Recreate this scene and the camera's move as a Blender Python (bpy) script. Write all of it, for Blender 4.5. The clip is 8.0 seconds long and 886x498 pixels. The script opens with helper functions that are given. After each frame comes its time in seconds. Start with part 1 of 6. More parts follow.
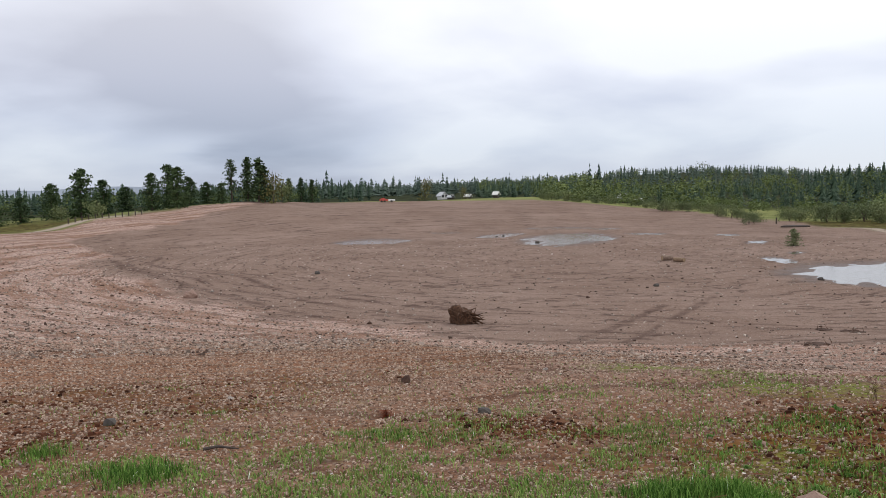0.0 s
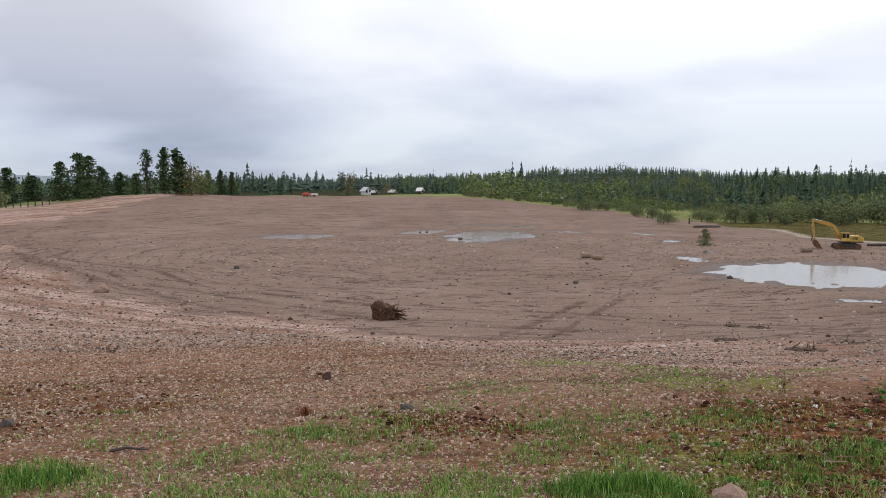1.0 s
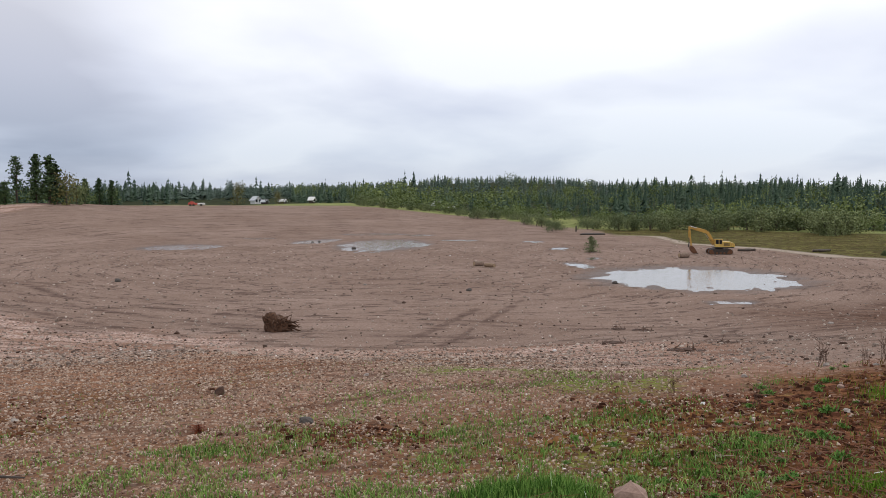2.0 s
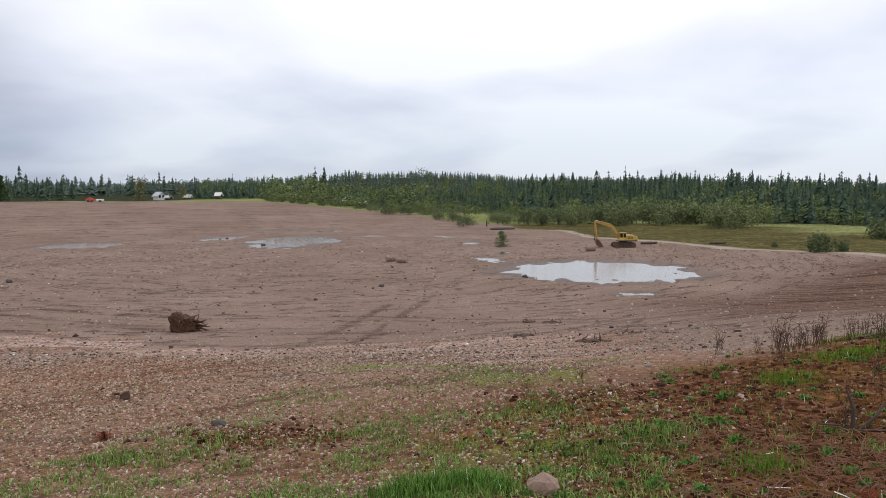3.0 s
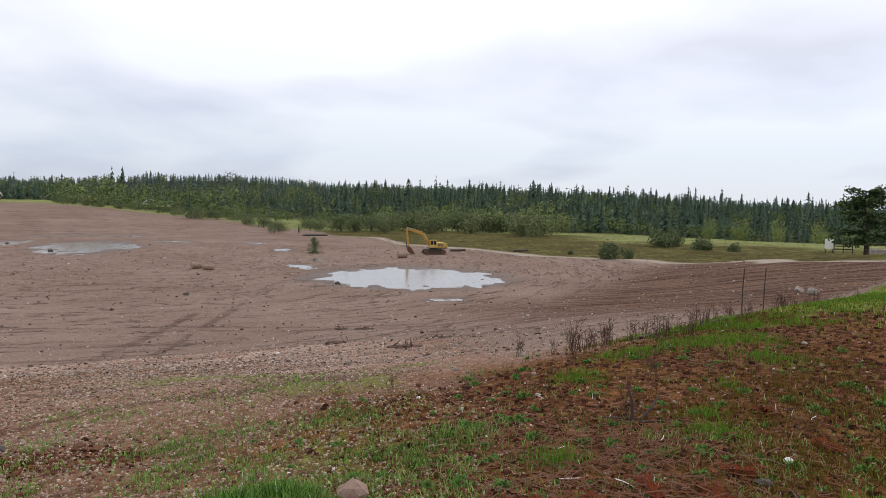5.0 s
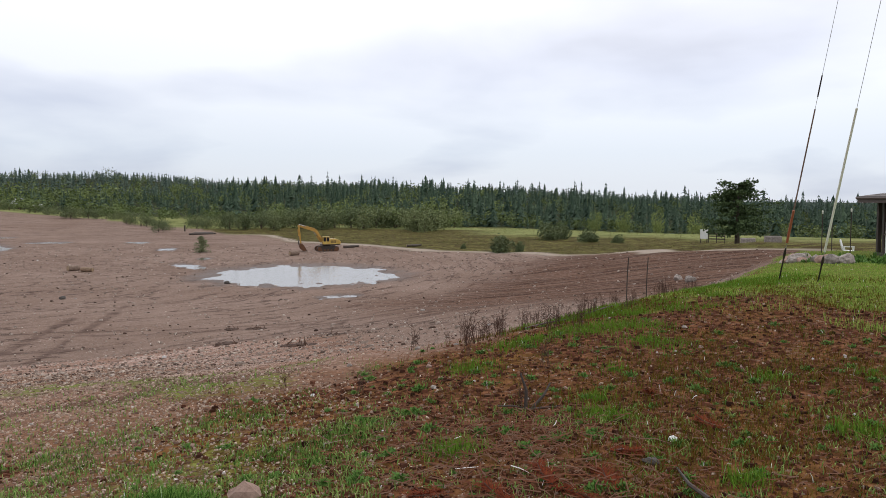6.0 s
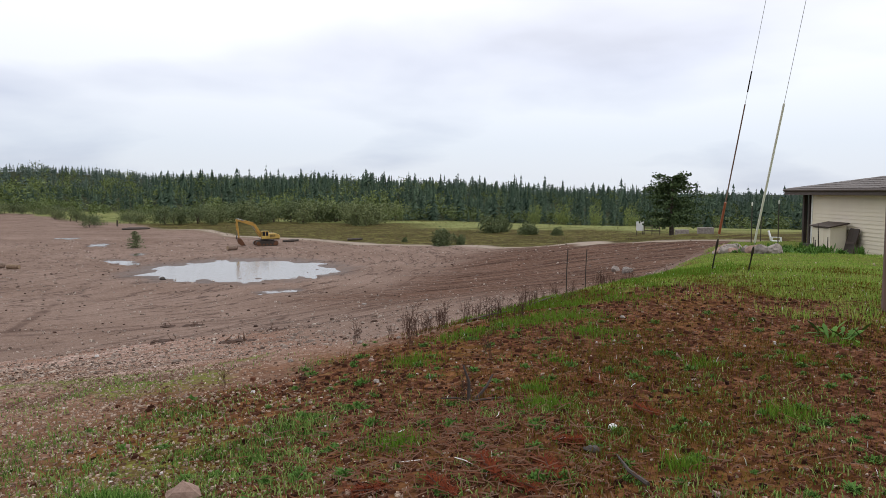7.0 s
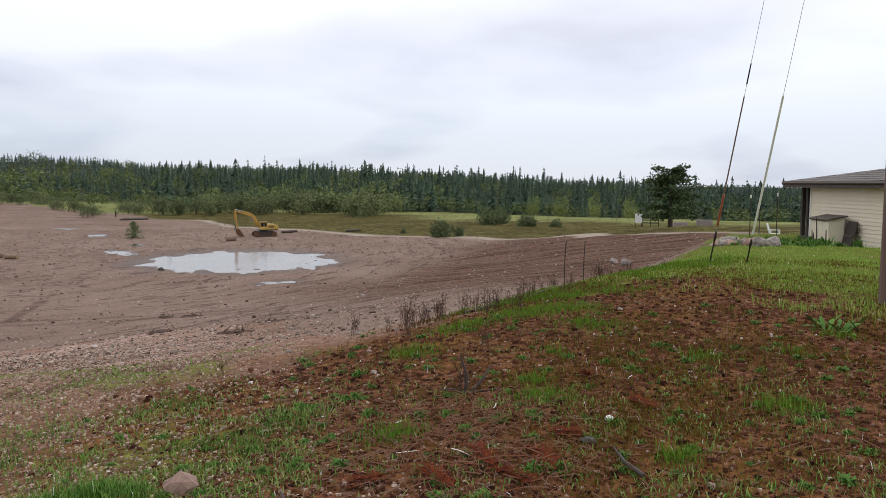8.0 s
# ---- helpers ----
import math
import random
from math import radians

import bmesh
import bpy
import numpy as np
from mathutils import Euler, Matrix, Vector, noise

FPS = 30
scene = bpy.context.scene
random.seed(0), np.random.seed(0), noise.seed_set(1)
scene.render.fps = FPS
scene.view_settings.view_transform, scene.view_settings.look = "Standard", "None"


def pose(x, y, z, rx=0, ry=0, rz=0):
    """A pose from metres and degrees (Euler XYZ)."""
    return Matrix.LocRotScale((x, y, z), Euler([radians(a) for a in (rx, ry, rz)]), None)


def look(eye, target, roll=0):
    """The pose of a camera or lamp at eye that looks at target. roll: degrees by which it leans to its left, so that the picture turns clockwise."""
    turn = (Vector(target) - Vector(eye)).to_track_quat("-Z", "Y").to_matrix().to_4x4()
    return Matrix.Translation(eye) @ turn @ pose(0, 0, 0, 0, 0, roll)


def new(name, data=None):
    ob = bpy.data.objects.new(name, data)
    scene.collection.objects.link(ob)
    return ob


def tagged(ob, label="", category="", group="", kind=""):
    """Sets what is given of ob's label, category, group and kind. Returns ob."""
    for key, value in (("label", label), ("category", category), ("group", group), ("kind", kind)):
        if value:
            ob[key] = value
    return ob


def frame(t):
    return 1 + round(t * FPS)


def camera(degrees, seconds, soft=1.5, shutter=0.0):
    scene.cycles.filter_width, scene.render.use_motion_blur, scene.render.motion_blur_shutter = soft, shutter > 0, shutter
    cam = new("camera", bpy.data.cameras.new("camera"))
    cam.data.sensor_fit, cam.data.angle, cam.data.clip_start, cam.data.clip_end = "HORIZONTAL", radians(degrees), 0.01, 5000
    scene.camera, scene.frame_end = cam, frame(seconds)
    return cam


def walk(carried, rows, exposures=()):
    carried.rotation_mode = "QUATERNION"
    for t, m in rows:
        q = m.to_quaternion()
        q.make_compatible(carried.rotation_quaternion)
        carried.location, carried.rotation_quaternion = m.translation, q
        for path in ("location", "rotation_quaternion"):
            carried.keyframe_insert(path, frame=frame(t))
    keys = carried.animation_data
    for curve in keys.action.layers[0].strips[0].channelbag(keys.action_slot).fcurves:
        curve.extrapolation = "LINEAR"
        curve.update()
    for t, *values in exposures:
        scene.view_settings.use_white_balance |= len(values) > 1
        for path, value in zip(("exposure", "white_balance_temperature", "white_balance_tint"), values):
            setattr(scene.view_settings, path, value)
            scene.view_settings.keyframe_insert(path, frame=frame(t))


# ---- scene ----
cam = camera(60.0, 8.0, soft=0.5)
PATH = [
    (0, (0.104, -0.065, 8.512), (-8.848, 17.768, 7.157), -1.25),
    (0.5, (0.092, -0.022, 8.504), (-8.249, 18.104, 7.141), -0.43),
    (1, (0.050, 0.034, 8.487), (-7.071, 18.664, 7.004), -0.20),
    (1.5, (0.007, 0.065, 8.478), (-5.927, 19.112, 7.065), -0.40),
    (2, (-0.028, 0.073, 8.471), (-4.499, 19.526, 7.213), -0.27),
    (2.2, (-0.027, 0.031, 8.480), (-3.854, 19.614, 7.109), -0.56),
    (3.3, (-0.043, 0.016, 8.502), (-1.666, 19.903, 7.119), 0.20),
    (3.5, (-0.044, 0.006, 8.505), (-1.183, 19.926, 7.126), 0.63),
    (4, (-0.034, -0.049, 8.528), (-0.082, 19.904, 7.157), 0.44),
    (4.5, (-0.025, -0.076, 8.536), (1.220, 19.843, 7.239), 0.21),
    (4.7, (-0.025, -0.059, 8.530), (1.750, 19.824, 7.291), 0.51),
    (5.8, (-0.009, -0.032, 8.510), (4.857, 19.324, 7.224), 0.20),
    (6, (-0.005, 0.009, 8.493), (5.332, 19.240, 7.194), 0.15),
    (6.5, (-0.008, 0.020, 8.488), (6.501, 18.882, 7.132), 0.31),
    (7, (-0.006, 0.027, 8.488), (6.786, 18.781, 7.019), -0.00),
    (7.5, (0.000, 0.022, 8.491), (6.777, 18.775, 6.936), 0.11),
    (8, (-0.000, 0.021, 8.490), (6.819, 18.746, 6.798), 0.20),
]
walk(cam, [(t, look(eye, target, roll)) for t, eye, target, roll in PATH])

# ---- world: overcast day ----
SUN_UP, SUN_TURN = radians(52), radians(20)
CLOUDS = ((47, 8.5, 11, 4.0, -0.16), (36, 6.0, 8, 2.4, -0.10), (30, 12, 8, 5, 0.22), (44, 3.6, 5, 1.2, 0.14), (28, 3.8, 4, 1.5, 0.10),
          (10, 14, 14, 7, 0.16), (24, 2.5, 10, 1.2, -0.06), (-8, 5, 10, 1.6, 0.10), (-28, 6.5, 14, 2.2, -0.07), (-40, 5, 4, 1.6, 0.10),
          (-25, 9.5, 16, 3.5, -0.09), (14, 6.0, 15, 2.4, -0.06), (-4, 8.5, 6, 2, -0.05))


def make_world():
    world = bpy.data.worlds.new("overcast")
    world.use_nodes = True
    scene.world = world
    nt = world.node_tree
    nt.nodes.clear()
    N, L = nt.nodes.new, nt.links.new

    def math(op, a, b=None):
        n = N("ShaderNodeMath")
        n.operation = op
        for k, v in enumerate((a, b)):
            if v is None:
                continue
            if isinstance(v, (int, float)):
                n.inputs[k].default_value = v
            else:
                L(v, n.inputs[k])
        return n.outputs[0]

    sky = N("ShaderNodeTexSky")
    sky.sky_type, sky.sun_disc, sky.sun_elevation, sky.sun_rotation = "NISHITA", False, SUN_UP, SUN_TURN
    thin = N("ShaderNodeVectorMath")
    thin.operation = "SCALE"
    thin.inputs["Scale"].default_value = 0.1
    L(sky.outputs[0], thin.inputs[0])
    co = N("ShaderNodeTexCoord")
    sep = N("ShaderNodeSeparateXYZ")
    L(co.outputs["Generated"], sep.inputs[0])
    x, y, z = sep.outputs
    up = math("ADD", math("MAXIMUM", z, 0.0), 0.22)
    flat = N("ShaderNodeCombineXYZ")
    L(math("DIVIDE", x, up), flat.inputs[0])
    L(math("DIVIDE", y, up), flat.inputs[1])
    big = N("ShaderNodeTexNoise")
    big.inputs["Scale"].default_value, big.inputs["Detail"].default_value, big.inputs["Roughness"].default_value = 0.8, 5, 0.46
    big.inputs["Distortion"].default_value = 0.15
    L(flat.outputs[0], big.inputs["Vector"])
    # heavier grey cloud on one side of the sky, thin bright cloud overhead
    side = N("ShaderNodeMapRange")
    L(math("ADD", math("MULTIPLY", x, -1.0), math("MULTIPLY", y, 0.1)), side.inputs[0])
    for k, v in enumerate((0.0, 0.7, 0.13, -0.07)):
        side.inputs[k + 1].default_value = v
    ramp = N("ShaderNodeValToRGB")
    e = ramp.color_ramp.elements
    e[0].position, e[0].color = 0.30, (0.37, 0.355, 0.475, 1)
    e[1].position, e[1].color = 0.62, (1.18, 1.17, 1.22, 1)
    m = e.new(0.44)
    m.color = (0.75, 0.755, 0.90, 1)
    # cloud banks: bearing, height, their half widths in degrees, and how much lighter or darker
    turn = math("MULTIPLY", math("ARCTAN2", math("MULTIPLY", x, -1.0), y), 57.3)
    rise = math("MULTIPLY", math("ARCSINE", z), 57.3)
    shift = math("MULTIPLY", math("SUBTRACT", big.outputs[0], 0.5), 14.0)
    total = math("ADD", big.outputs[0], side.outputs[0])
    for az, el, wa, we, amount in CLOUDS:
        u = math("DIVIDE", math("SUBTRACT", math("ADD", turn, shift), az), wa)
        v = math("DIVIDE", math("SUBTRACT", math("ADD", rise, math("MULTIPLY", shift, 0.4)), el), we)
        lobe = math("EXPONENT", math("MULTIPLY", math("ADD", math("MULTIPLY", u, u), math("MULTIPLY", v, v)), -1.0))
        total = math("ADD", total, math("MULTIPLY", lobe, amount))
    L(total, ramp.inputs[0])
    # brighter overhead, greyer towards the horizon
    low = N("ShaderNodeValToRGB")
    e = low.color_ramp.elements
    e[0].position, e[0].color = 0.0, (0.33, 0.43, 0.54, 1)
    e[1].position, e[1].color = 0.30, (1.22, 1.22, 1.22, 1)
    m = e.new(0.06)
    m.color = (0.41, 0.54, 0.69, 1)
    m = e.new(0.15)
    m.color = (0.79, 0.86, 0.98, 1)
    L(z, low.inputs[0])
    both = N("ShaderNodeMix")
    both.data_type, both.blend_type = "RGBA", "MIX"
    both.inputs["Factor"].default_value = 0.52
    L(ramp.outputs[0], both.inputs[6])
    L(low.outputs[0], both.inputs[7])
    tilt = N("ShaderNodeMapRange")
    L(x, tilt.inputs[0])
    for k, v in enumerate((-0.7, 0.6, 0.95, 1.05)):
        tilt.inputs[k + 1].default_value = v
    shade = N("ShaderNodeVectorMath")
    shade.operation = "SCALE"
    L(both.outputs[2], shade.inputs[0])
    L(tilt.outputs[0], shade.inputs["Scale"])
    cover = N("ShaderNodeMix")
    cover.data_type = "RGBA"
    cover.inputs["Factor"].default_value = 0.93
    L(thin.outputs[0], cover.inputs[6])
    L(shade.outputs[0], cover.inputs[7])
    back = N("ShaderNodeBackground")
    back.inputs["Strength"].default_value = 1.0
    L(cover.outputs[2], back.inputs["Color"])
    out = N("ShaderNodeOutputWorld")
    L(back.outputs[0], out.inputs[0])


make_world()
sun = new("sun", bpy.data.lights.new("sun", "SUN"))
sun.data.energy, sun.data.angle, sun.data.color = 0.6, radians(25), (1.0, 0.97, 0.92)
sun.matrix_world = look((0, 0, 0), (-math.sin(SUN_TURN) * math.cos(SUN_UP), -math.cos(SUN_TURN) * math.cos(SUN_UP), -math.sin(SUN_UP)))
scene.view_settings.exposure = 0.0


# ---- the lie of the land ----
def smooth(a, b, v):
    t = np.clip((v - a) / (b - a), 0, 1)
    return t * t * (3 - 2 * t)


def lattice(x, y, seed=0):
    """Value noise, 0 to 1, on arrays."""
    def h(i, j):
        n = (i * 374761393 + j * 668265263 + seed * 974634777) & 0xFFFFFFFF
        n = ((n ^ (n >> 13)) * 1274126177) & 0xFFFFFFFF
        return ((n ^ (n >> 16)) & 0xFFFF) / 65535.0
    i, j = np.floor(x).astype(np.int64), np.floor(y).astype(np.int64)
    u, v = x - i, y - j
    u, v = u * u * (3 - 2 * u), v * v * (3 - 2 * v)
    return (h(i, j) * (1 - u) + h(i + 1, j) * u) * (1 - v) + (h(i, j + 1) * (1 - u) + h(i + 1, j + 1) * u) * v


def fbm(x, y, octaves=4, seed=0):
    return sum(lattice(x * 2**k, y * 2**k, seed + k) * 0.5 ** (k + 1) for k in range(octaves)) / (1 - 0.5**octaves)


def ring(phi, table):
    """A value that goes round the bowl, eased between the bearings of a table."""
    a = np.array([t[0] for t in table], float)
    v = np.array([t[1] for t in table], float)
    a, v = np.r_[a, a[0] + 360], np.r_[v, v[0]]
    p = (phi - a[0]) % 360 + a[0]
    k = np.clip(np.searchsorted(a, p, side="right") - 1, 0, len(a) - 2)
    t = (p - a[k]) / (a[k + 1] - a[k])
    return v[k] + (v[k + 1] - v[k]) * t * t * (3 - 2 * t)


# The gravelled bowl: its middle, radius, and the height of its rim by bearing from the middle.
BX, BY, BR = -30.0, 110.0, 75.0
RIM = ((-180, 6.6), (-150, 5.6), (-120, 3.6), (-92, 3.0), (-80, 5.2), (-60, 9.3), (-47, 8.3), (-22, 6.2), (-7, 3.0), (8, 0.2), (20, 0.1), (85, 0.1),
       (95, 0.8), (113, 2.8), (126, 4.2), (140, 5.4), (155, 6.6), (165, 6.85))
FOOT = ((-180, 0.95), (20, 0.95), (95, 0.86), (115, 0.88), (140, 0.9), (165, 0.95))
TOP = ((-180, 1.5), (-92, 1.5), (-70, 1.8), (-50, 2.0), (-10, 2.0), (8, 1.6), (20, 1.4), (95, 1.1), (115, 1.12), (126, 1.28), (140, 1.42), (165, 1.5))
EDGE = ((-180, 2.2), (-150, 2.0), (-120, 1.52), (-92, 1.55), (-70, 1.85), (-50, 2.05), (-10, 2.02), (7, 1.56), (22, 1.08), (46, 0.78), (78, 0.79), (91, 0.95), (113, 1.07), (124, 1.26),
        (132, 1.4), (140, 1.9), (165, 2.2))
OUT = ((-180, 6.5), (-136, 3.0), (-92, 2.4), (-63, 7.5), (-25, 4.5), (8, 0.2), (85, -0.4), (105, 1.0), (116, 4.0), (130, 4.8), (165, 6.6))
# where the gravelled slope gives way to the bowl's dirt, and how far the lawn reaches
GRAVEL = ((-180, 0.87), (-165, 0.83), (-147, 0.79), (-114, 0.97), (-90, 1.35), (0, 3.0), (115, 3.0), (145, 1.05), (165, 0.93))
# Puddles: middle, half widths, turn in degrees, depth.
PUDDLES = (
    (7.5, 86.5, 9.7, 11.5, 0, 0.22), (-44, 141, 7.4, 17, 12, 0.17), (-58, 177, 7, 5, 0, 0.15), (-46, 178, 2.5, 4, 0, 0.07),
    (-33, 159, 3.6, 2.6, 0, 0.06), (-61.5, 150, 3.4, 8, 0, 0.11), (-79, 127, 6, 8, 20, 0.15), (-79, 159, 3, 2.6, 0, 0.05), (-5, 100, 1.3, 4.0, 20, 0.07),
    (-10, 134, 1.4, 3.5, 0, 0.06), (-17, 156, 2, 2.2, 0, 0.05), (8.8, 65.4, 1.9, 1.1, 10, 0.05), (-3.5, 112, 0.9, 2.2, 0, 0.05))


LEVELS = [0.04, 0.0, 0.3, 0.15, 0.03, 0.05, 0.05, 0.1, 0.05, 0.06, 0.02, 0.1, 0.04]


def bowl(x, y):
    dx, dy = (x - BX) / BR, (y - BY) / BR
    return np.hypot(dx, dy), np.degrees(np.arctan2(dx, dy))


def crest(x, y):
    """Distance beyond the crest of the yard's bank, and the distance along it."""
    u = (x - 1.75) * 0.8 + (y - 8.1) * 0.6
    return (x - 1.75) * -0.6 + (y - 8.1) * 0.8 - 0.2 * np.maximum(u - 12, 0), u


def ground_z(x, y):
    x, y = np.atleast_1d(np.asarray(x, float)), np.atleast_1d(np.asarray(y, float))
    r, phi = bowl(x, y)
    d = np.hypot(x, y)
    az = np.degrees(np.arctan2(-x, y))
    foot, top, rim = ring(phi, FOOT), ring(phi, TOP), ring(phi, RIM)
    t = (r - foot) / (top - foot)
    soft = 0.06
    ramp = soft * (np.logaddexp(0, t / soft) - np.logaddexp(0, (t - 1) / soft))
    z = rim * np.clip(ramp, 0, 1)
    # beyond the rim the land settles to its own level, then to the valley and the wooded hills
    z = z + (ring(phi, OUT) - rim) * smooth(1.1, 1.5, t)
    valley = np.interp(az, (-60, -40, -20, 0, 10, 20, 40, 60), (-9, -7, -2.5, -0.5, 2.5, 7.5, 6.5, 4.5))
    hills = np.interp(az, (-60, -45, -38, -28, -20, -15, -8, 0, 8, 14, 20, 30, 40, 50, 65), (2, 2, 3.5, 7, 10.5, 12, 14, 9, 5, 4, 4, 4, 4, 3, 2))
    ridge = np.interp(az, (-60, -40, -20, -8, 0, 8, 14, 18, 25, 40, 65), (0, 0, 4, 9, 20, 33, 28, 17, 10, 5, 4))
    front = np.abs(az) < 100
    z = z + np.where(front, (valley - z) * smooth(190, 330, d) + hills * smooth(300, 620, d) + ridge * smooth(650, 1350, d), 0)
    # the yard above its bank
    q, u = crest(x, y)
    slope = 0.16 + 0.34 * smooth(-3, 9, u)
    level = 6.85 - 0.042 * np.maximum(d - 12, 0) * smooth(0, 20, u) - 0.02 * np.maximum(-x - 2, 0)
    level = np.maximum(level, 5.7)
    ease = 0.7 + 2.6 * smooth(3, -4, u)
    yard = level + 0.12 * smooth(2, 8, u) - slope * ease * np.logaddexp(0, q / ease)
    reach = smooth(75, 45, d)
    k = 0.25
    z = np.where(reach > 0, z + reach * (k * np.logaddexp(z / k, (yard - 20 * (1 - reach)) / k) - z), z)
    # unevenness: gentle swells, then clods near by
    z = z + (fbm(x / 9, y / 9, 3, 5) - 0.5) * 0.35 * smooth(6, 30, d) * smooth(400, 200, d)
    for k, (px, py, a, b, turn, depth) in enumerate(PUDDLES):
        c, s = math.cos(radians(turn)), math.sin(radians(turn))
        e = np.hypot(((x - px) * c + (y - py) * s) / a, (-(x - px) * s + (y - py) * c) / b)
        on = e < 2.2
        if on.any():
            n = fbm(x[on] / (0.13 * a + 0.45), y[on] / (0.22 * b + 0.7), 5, 60 + k) - 0.5
            level = LEVELS[k] + depth * (np.minimum(e[on], 1.6) ** 2 - 1) + n * (0.15 + 1.25 * depth) * (0.7 if k == 0 else 1.5)
            z[on] = z[on] + (level - z[on]) * smooth(2.2, 1.25, e[on])
    z = z + (fbm(x / 1.3, y / 1.3, 3, 9) - 0.5) * 0.16 * smooth(60, 15, d)
    return z


# ---- materials ----
class Nodes:
    """A short hand for building one node material."""

    def __init__(self, name, rough=0.8, metal=0.0):
        self.mat = bpy.data.materials.new(name)
        self.mat.use_nodes = True
        self.tree = self.mat.node_tree
        self.bsdf = self.tree.nodes["Principled BSDF"]
        self.bsdf.inputs["Roughness"].default_value = rough
        self.bsdf.inputs["Metallic"].default_value = metal

    def put(self, socket, v):
        if isinstance(v, bpy.types.NodeSocket):
            self.tree.links.new(v, socket)
        elif isinstance(v, (tuple, list)) and len(v) == 3 and socket.type == "RGBA":
            socket.default_value = (*v, 1)
        else:
            socket.default_value = v

    def node(self, kind, **inputs):
        n = self.tree.nodes.new(kind)
        for k, v in inputs.items():
            self.put(n.inputs[k], v)
        return n

    def place(self):
        return self.node("ShaderNodeTexCoord").outputs["Object"]

    def noise(self, scale, detail=3.0, rough=0.55, vector=None, stretch=None):
        vector = vector or self.place()
        if stretch:
            vector = self.node("ShaderNodeMapping", Vector=vector, Scale=stretch).outputs[0]
        return self.node("ShaderNodeTexNoise", Vector=vector, Scale=scale, Detail=detail, Roughness=rough).outputs[0]

    def math(self, op, a, b=0.0, c=0.0):
        n = self.tree.nodes.new("ShaderNodeMath")
        n.operation = op
        for k, v in enumerate((a, b, c)):
            self.put(n.inputs[k], v)
        return n.outputs[0]

    def between(self, v, lo, hi, a=0.0, b=1.0):
        n = self.node("ShaderNodeMapRange")
        for k, w in enumerate((v, lo, hi, a, b)):
            self.put(n.inputs[k], w)
        return n.outputs[0]

    def mix(self, f, a, b, how="MIX"):
        n = self.tree.nodes.new("ShaderNodeMix")
        n.data_type, n.blend_type = "RGBA", how
        self.put(n.inputs[0], f)
        self.put(n.inputs[6], a)
        self.put(n.inputs[7], b)
        return n.outputs[2]

    def attr(self, name):
        n = self.tree.nodes.new("ShaderNodeAttribute")
        n.attribute_name = name
        return n.outputs["Fac"]

    def random(self):
        return self.tree.nodes.new("ShaderNodeObjectInfo").outputs["Random"]

    def island(self):
        return self.tree.nodes.new("ShaderNodeNewGeometry").outputs["Random Per Island"]

    def color(self, v):
        self.put(self.bsdf.inputs["Base Color"], v)

    def rough(self, v):
        self.put(self.bsdf.inputs["Roughness"], v)

    def bump(self, height, strength=0.5, distance=0.02):
        n = self.node("ShaderNodeBump", Strength=strength, Distance=distance, Height=height)
        self.put(self.bsdf.inputs["Normal"], n.outputs[0])


def plain(name, a, b, scale=6.0, rough=0.7, metal=0.0, bump=0.15, distance=0.01, stretch=None, vary=0.0):
    """Two tones mingled by a coarse and a fine grain, with a fine relief."""
    n = Nodes(name, rough, metal)
    coarse, fine = n.noise(scale, 4, 0.6, stretch=stretch), n.noise(scale * 7, 3, 0.6, stretch=stretch)
    f = n.between(n.math("ADD", n.math("MULTIPLY", coarse, 0.65), n.math("MULTIPLY", fine, 0.35)), 0.33, 0.67)
    c = n.mix(f, a, b)
    if vary:
        v = n.between(n.random(), 0, 1, 1 - vary, 1 + vary)
        mul = n.node("ShaderNodeCombineXYZ", X=v, Y=v, Z=v).outputs[0]
        c = n.mix(1.0, c, mul, "MULTIPLY")
    n.color(c)
    n.rough(n.between(fine, 0.3, 0.7, max(rough - 0.1, 0.05), min(rough + 0.1, 1)))
    n.bump(fine, bump, distance)
    return n.mat


def leafy(name, dark, light, tint="", rough=0.75):
    """Foliage: tone by plant and by clump."""
    n = Nodes(name, rough)
    f = n.island()
    if tint:
        f = n.math("ADD", n.math("MULTIPLY", f, 0.45), n.math("MULTIPLY", n.attr(tint), 0.55))
    else:
        f = n.math("ADD", n.math("MULTIPLY", f, 0.6), n.math("MULTIPLY", n.random(), 0.4))
    n.color(n.mix(f, dark, light))
    n.bsdf.inputs["Specular IOR Level"].default_value = 0.15
    return n.mat


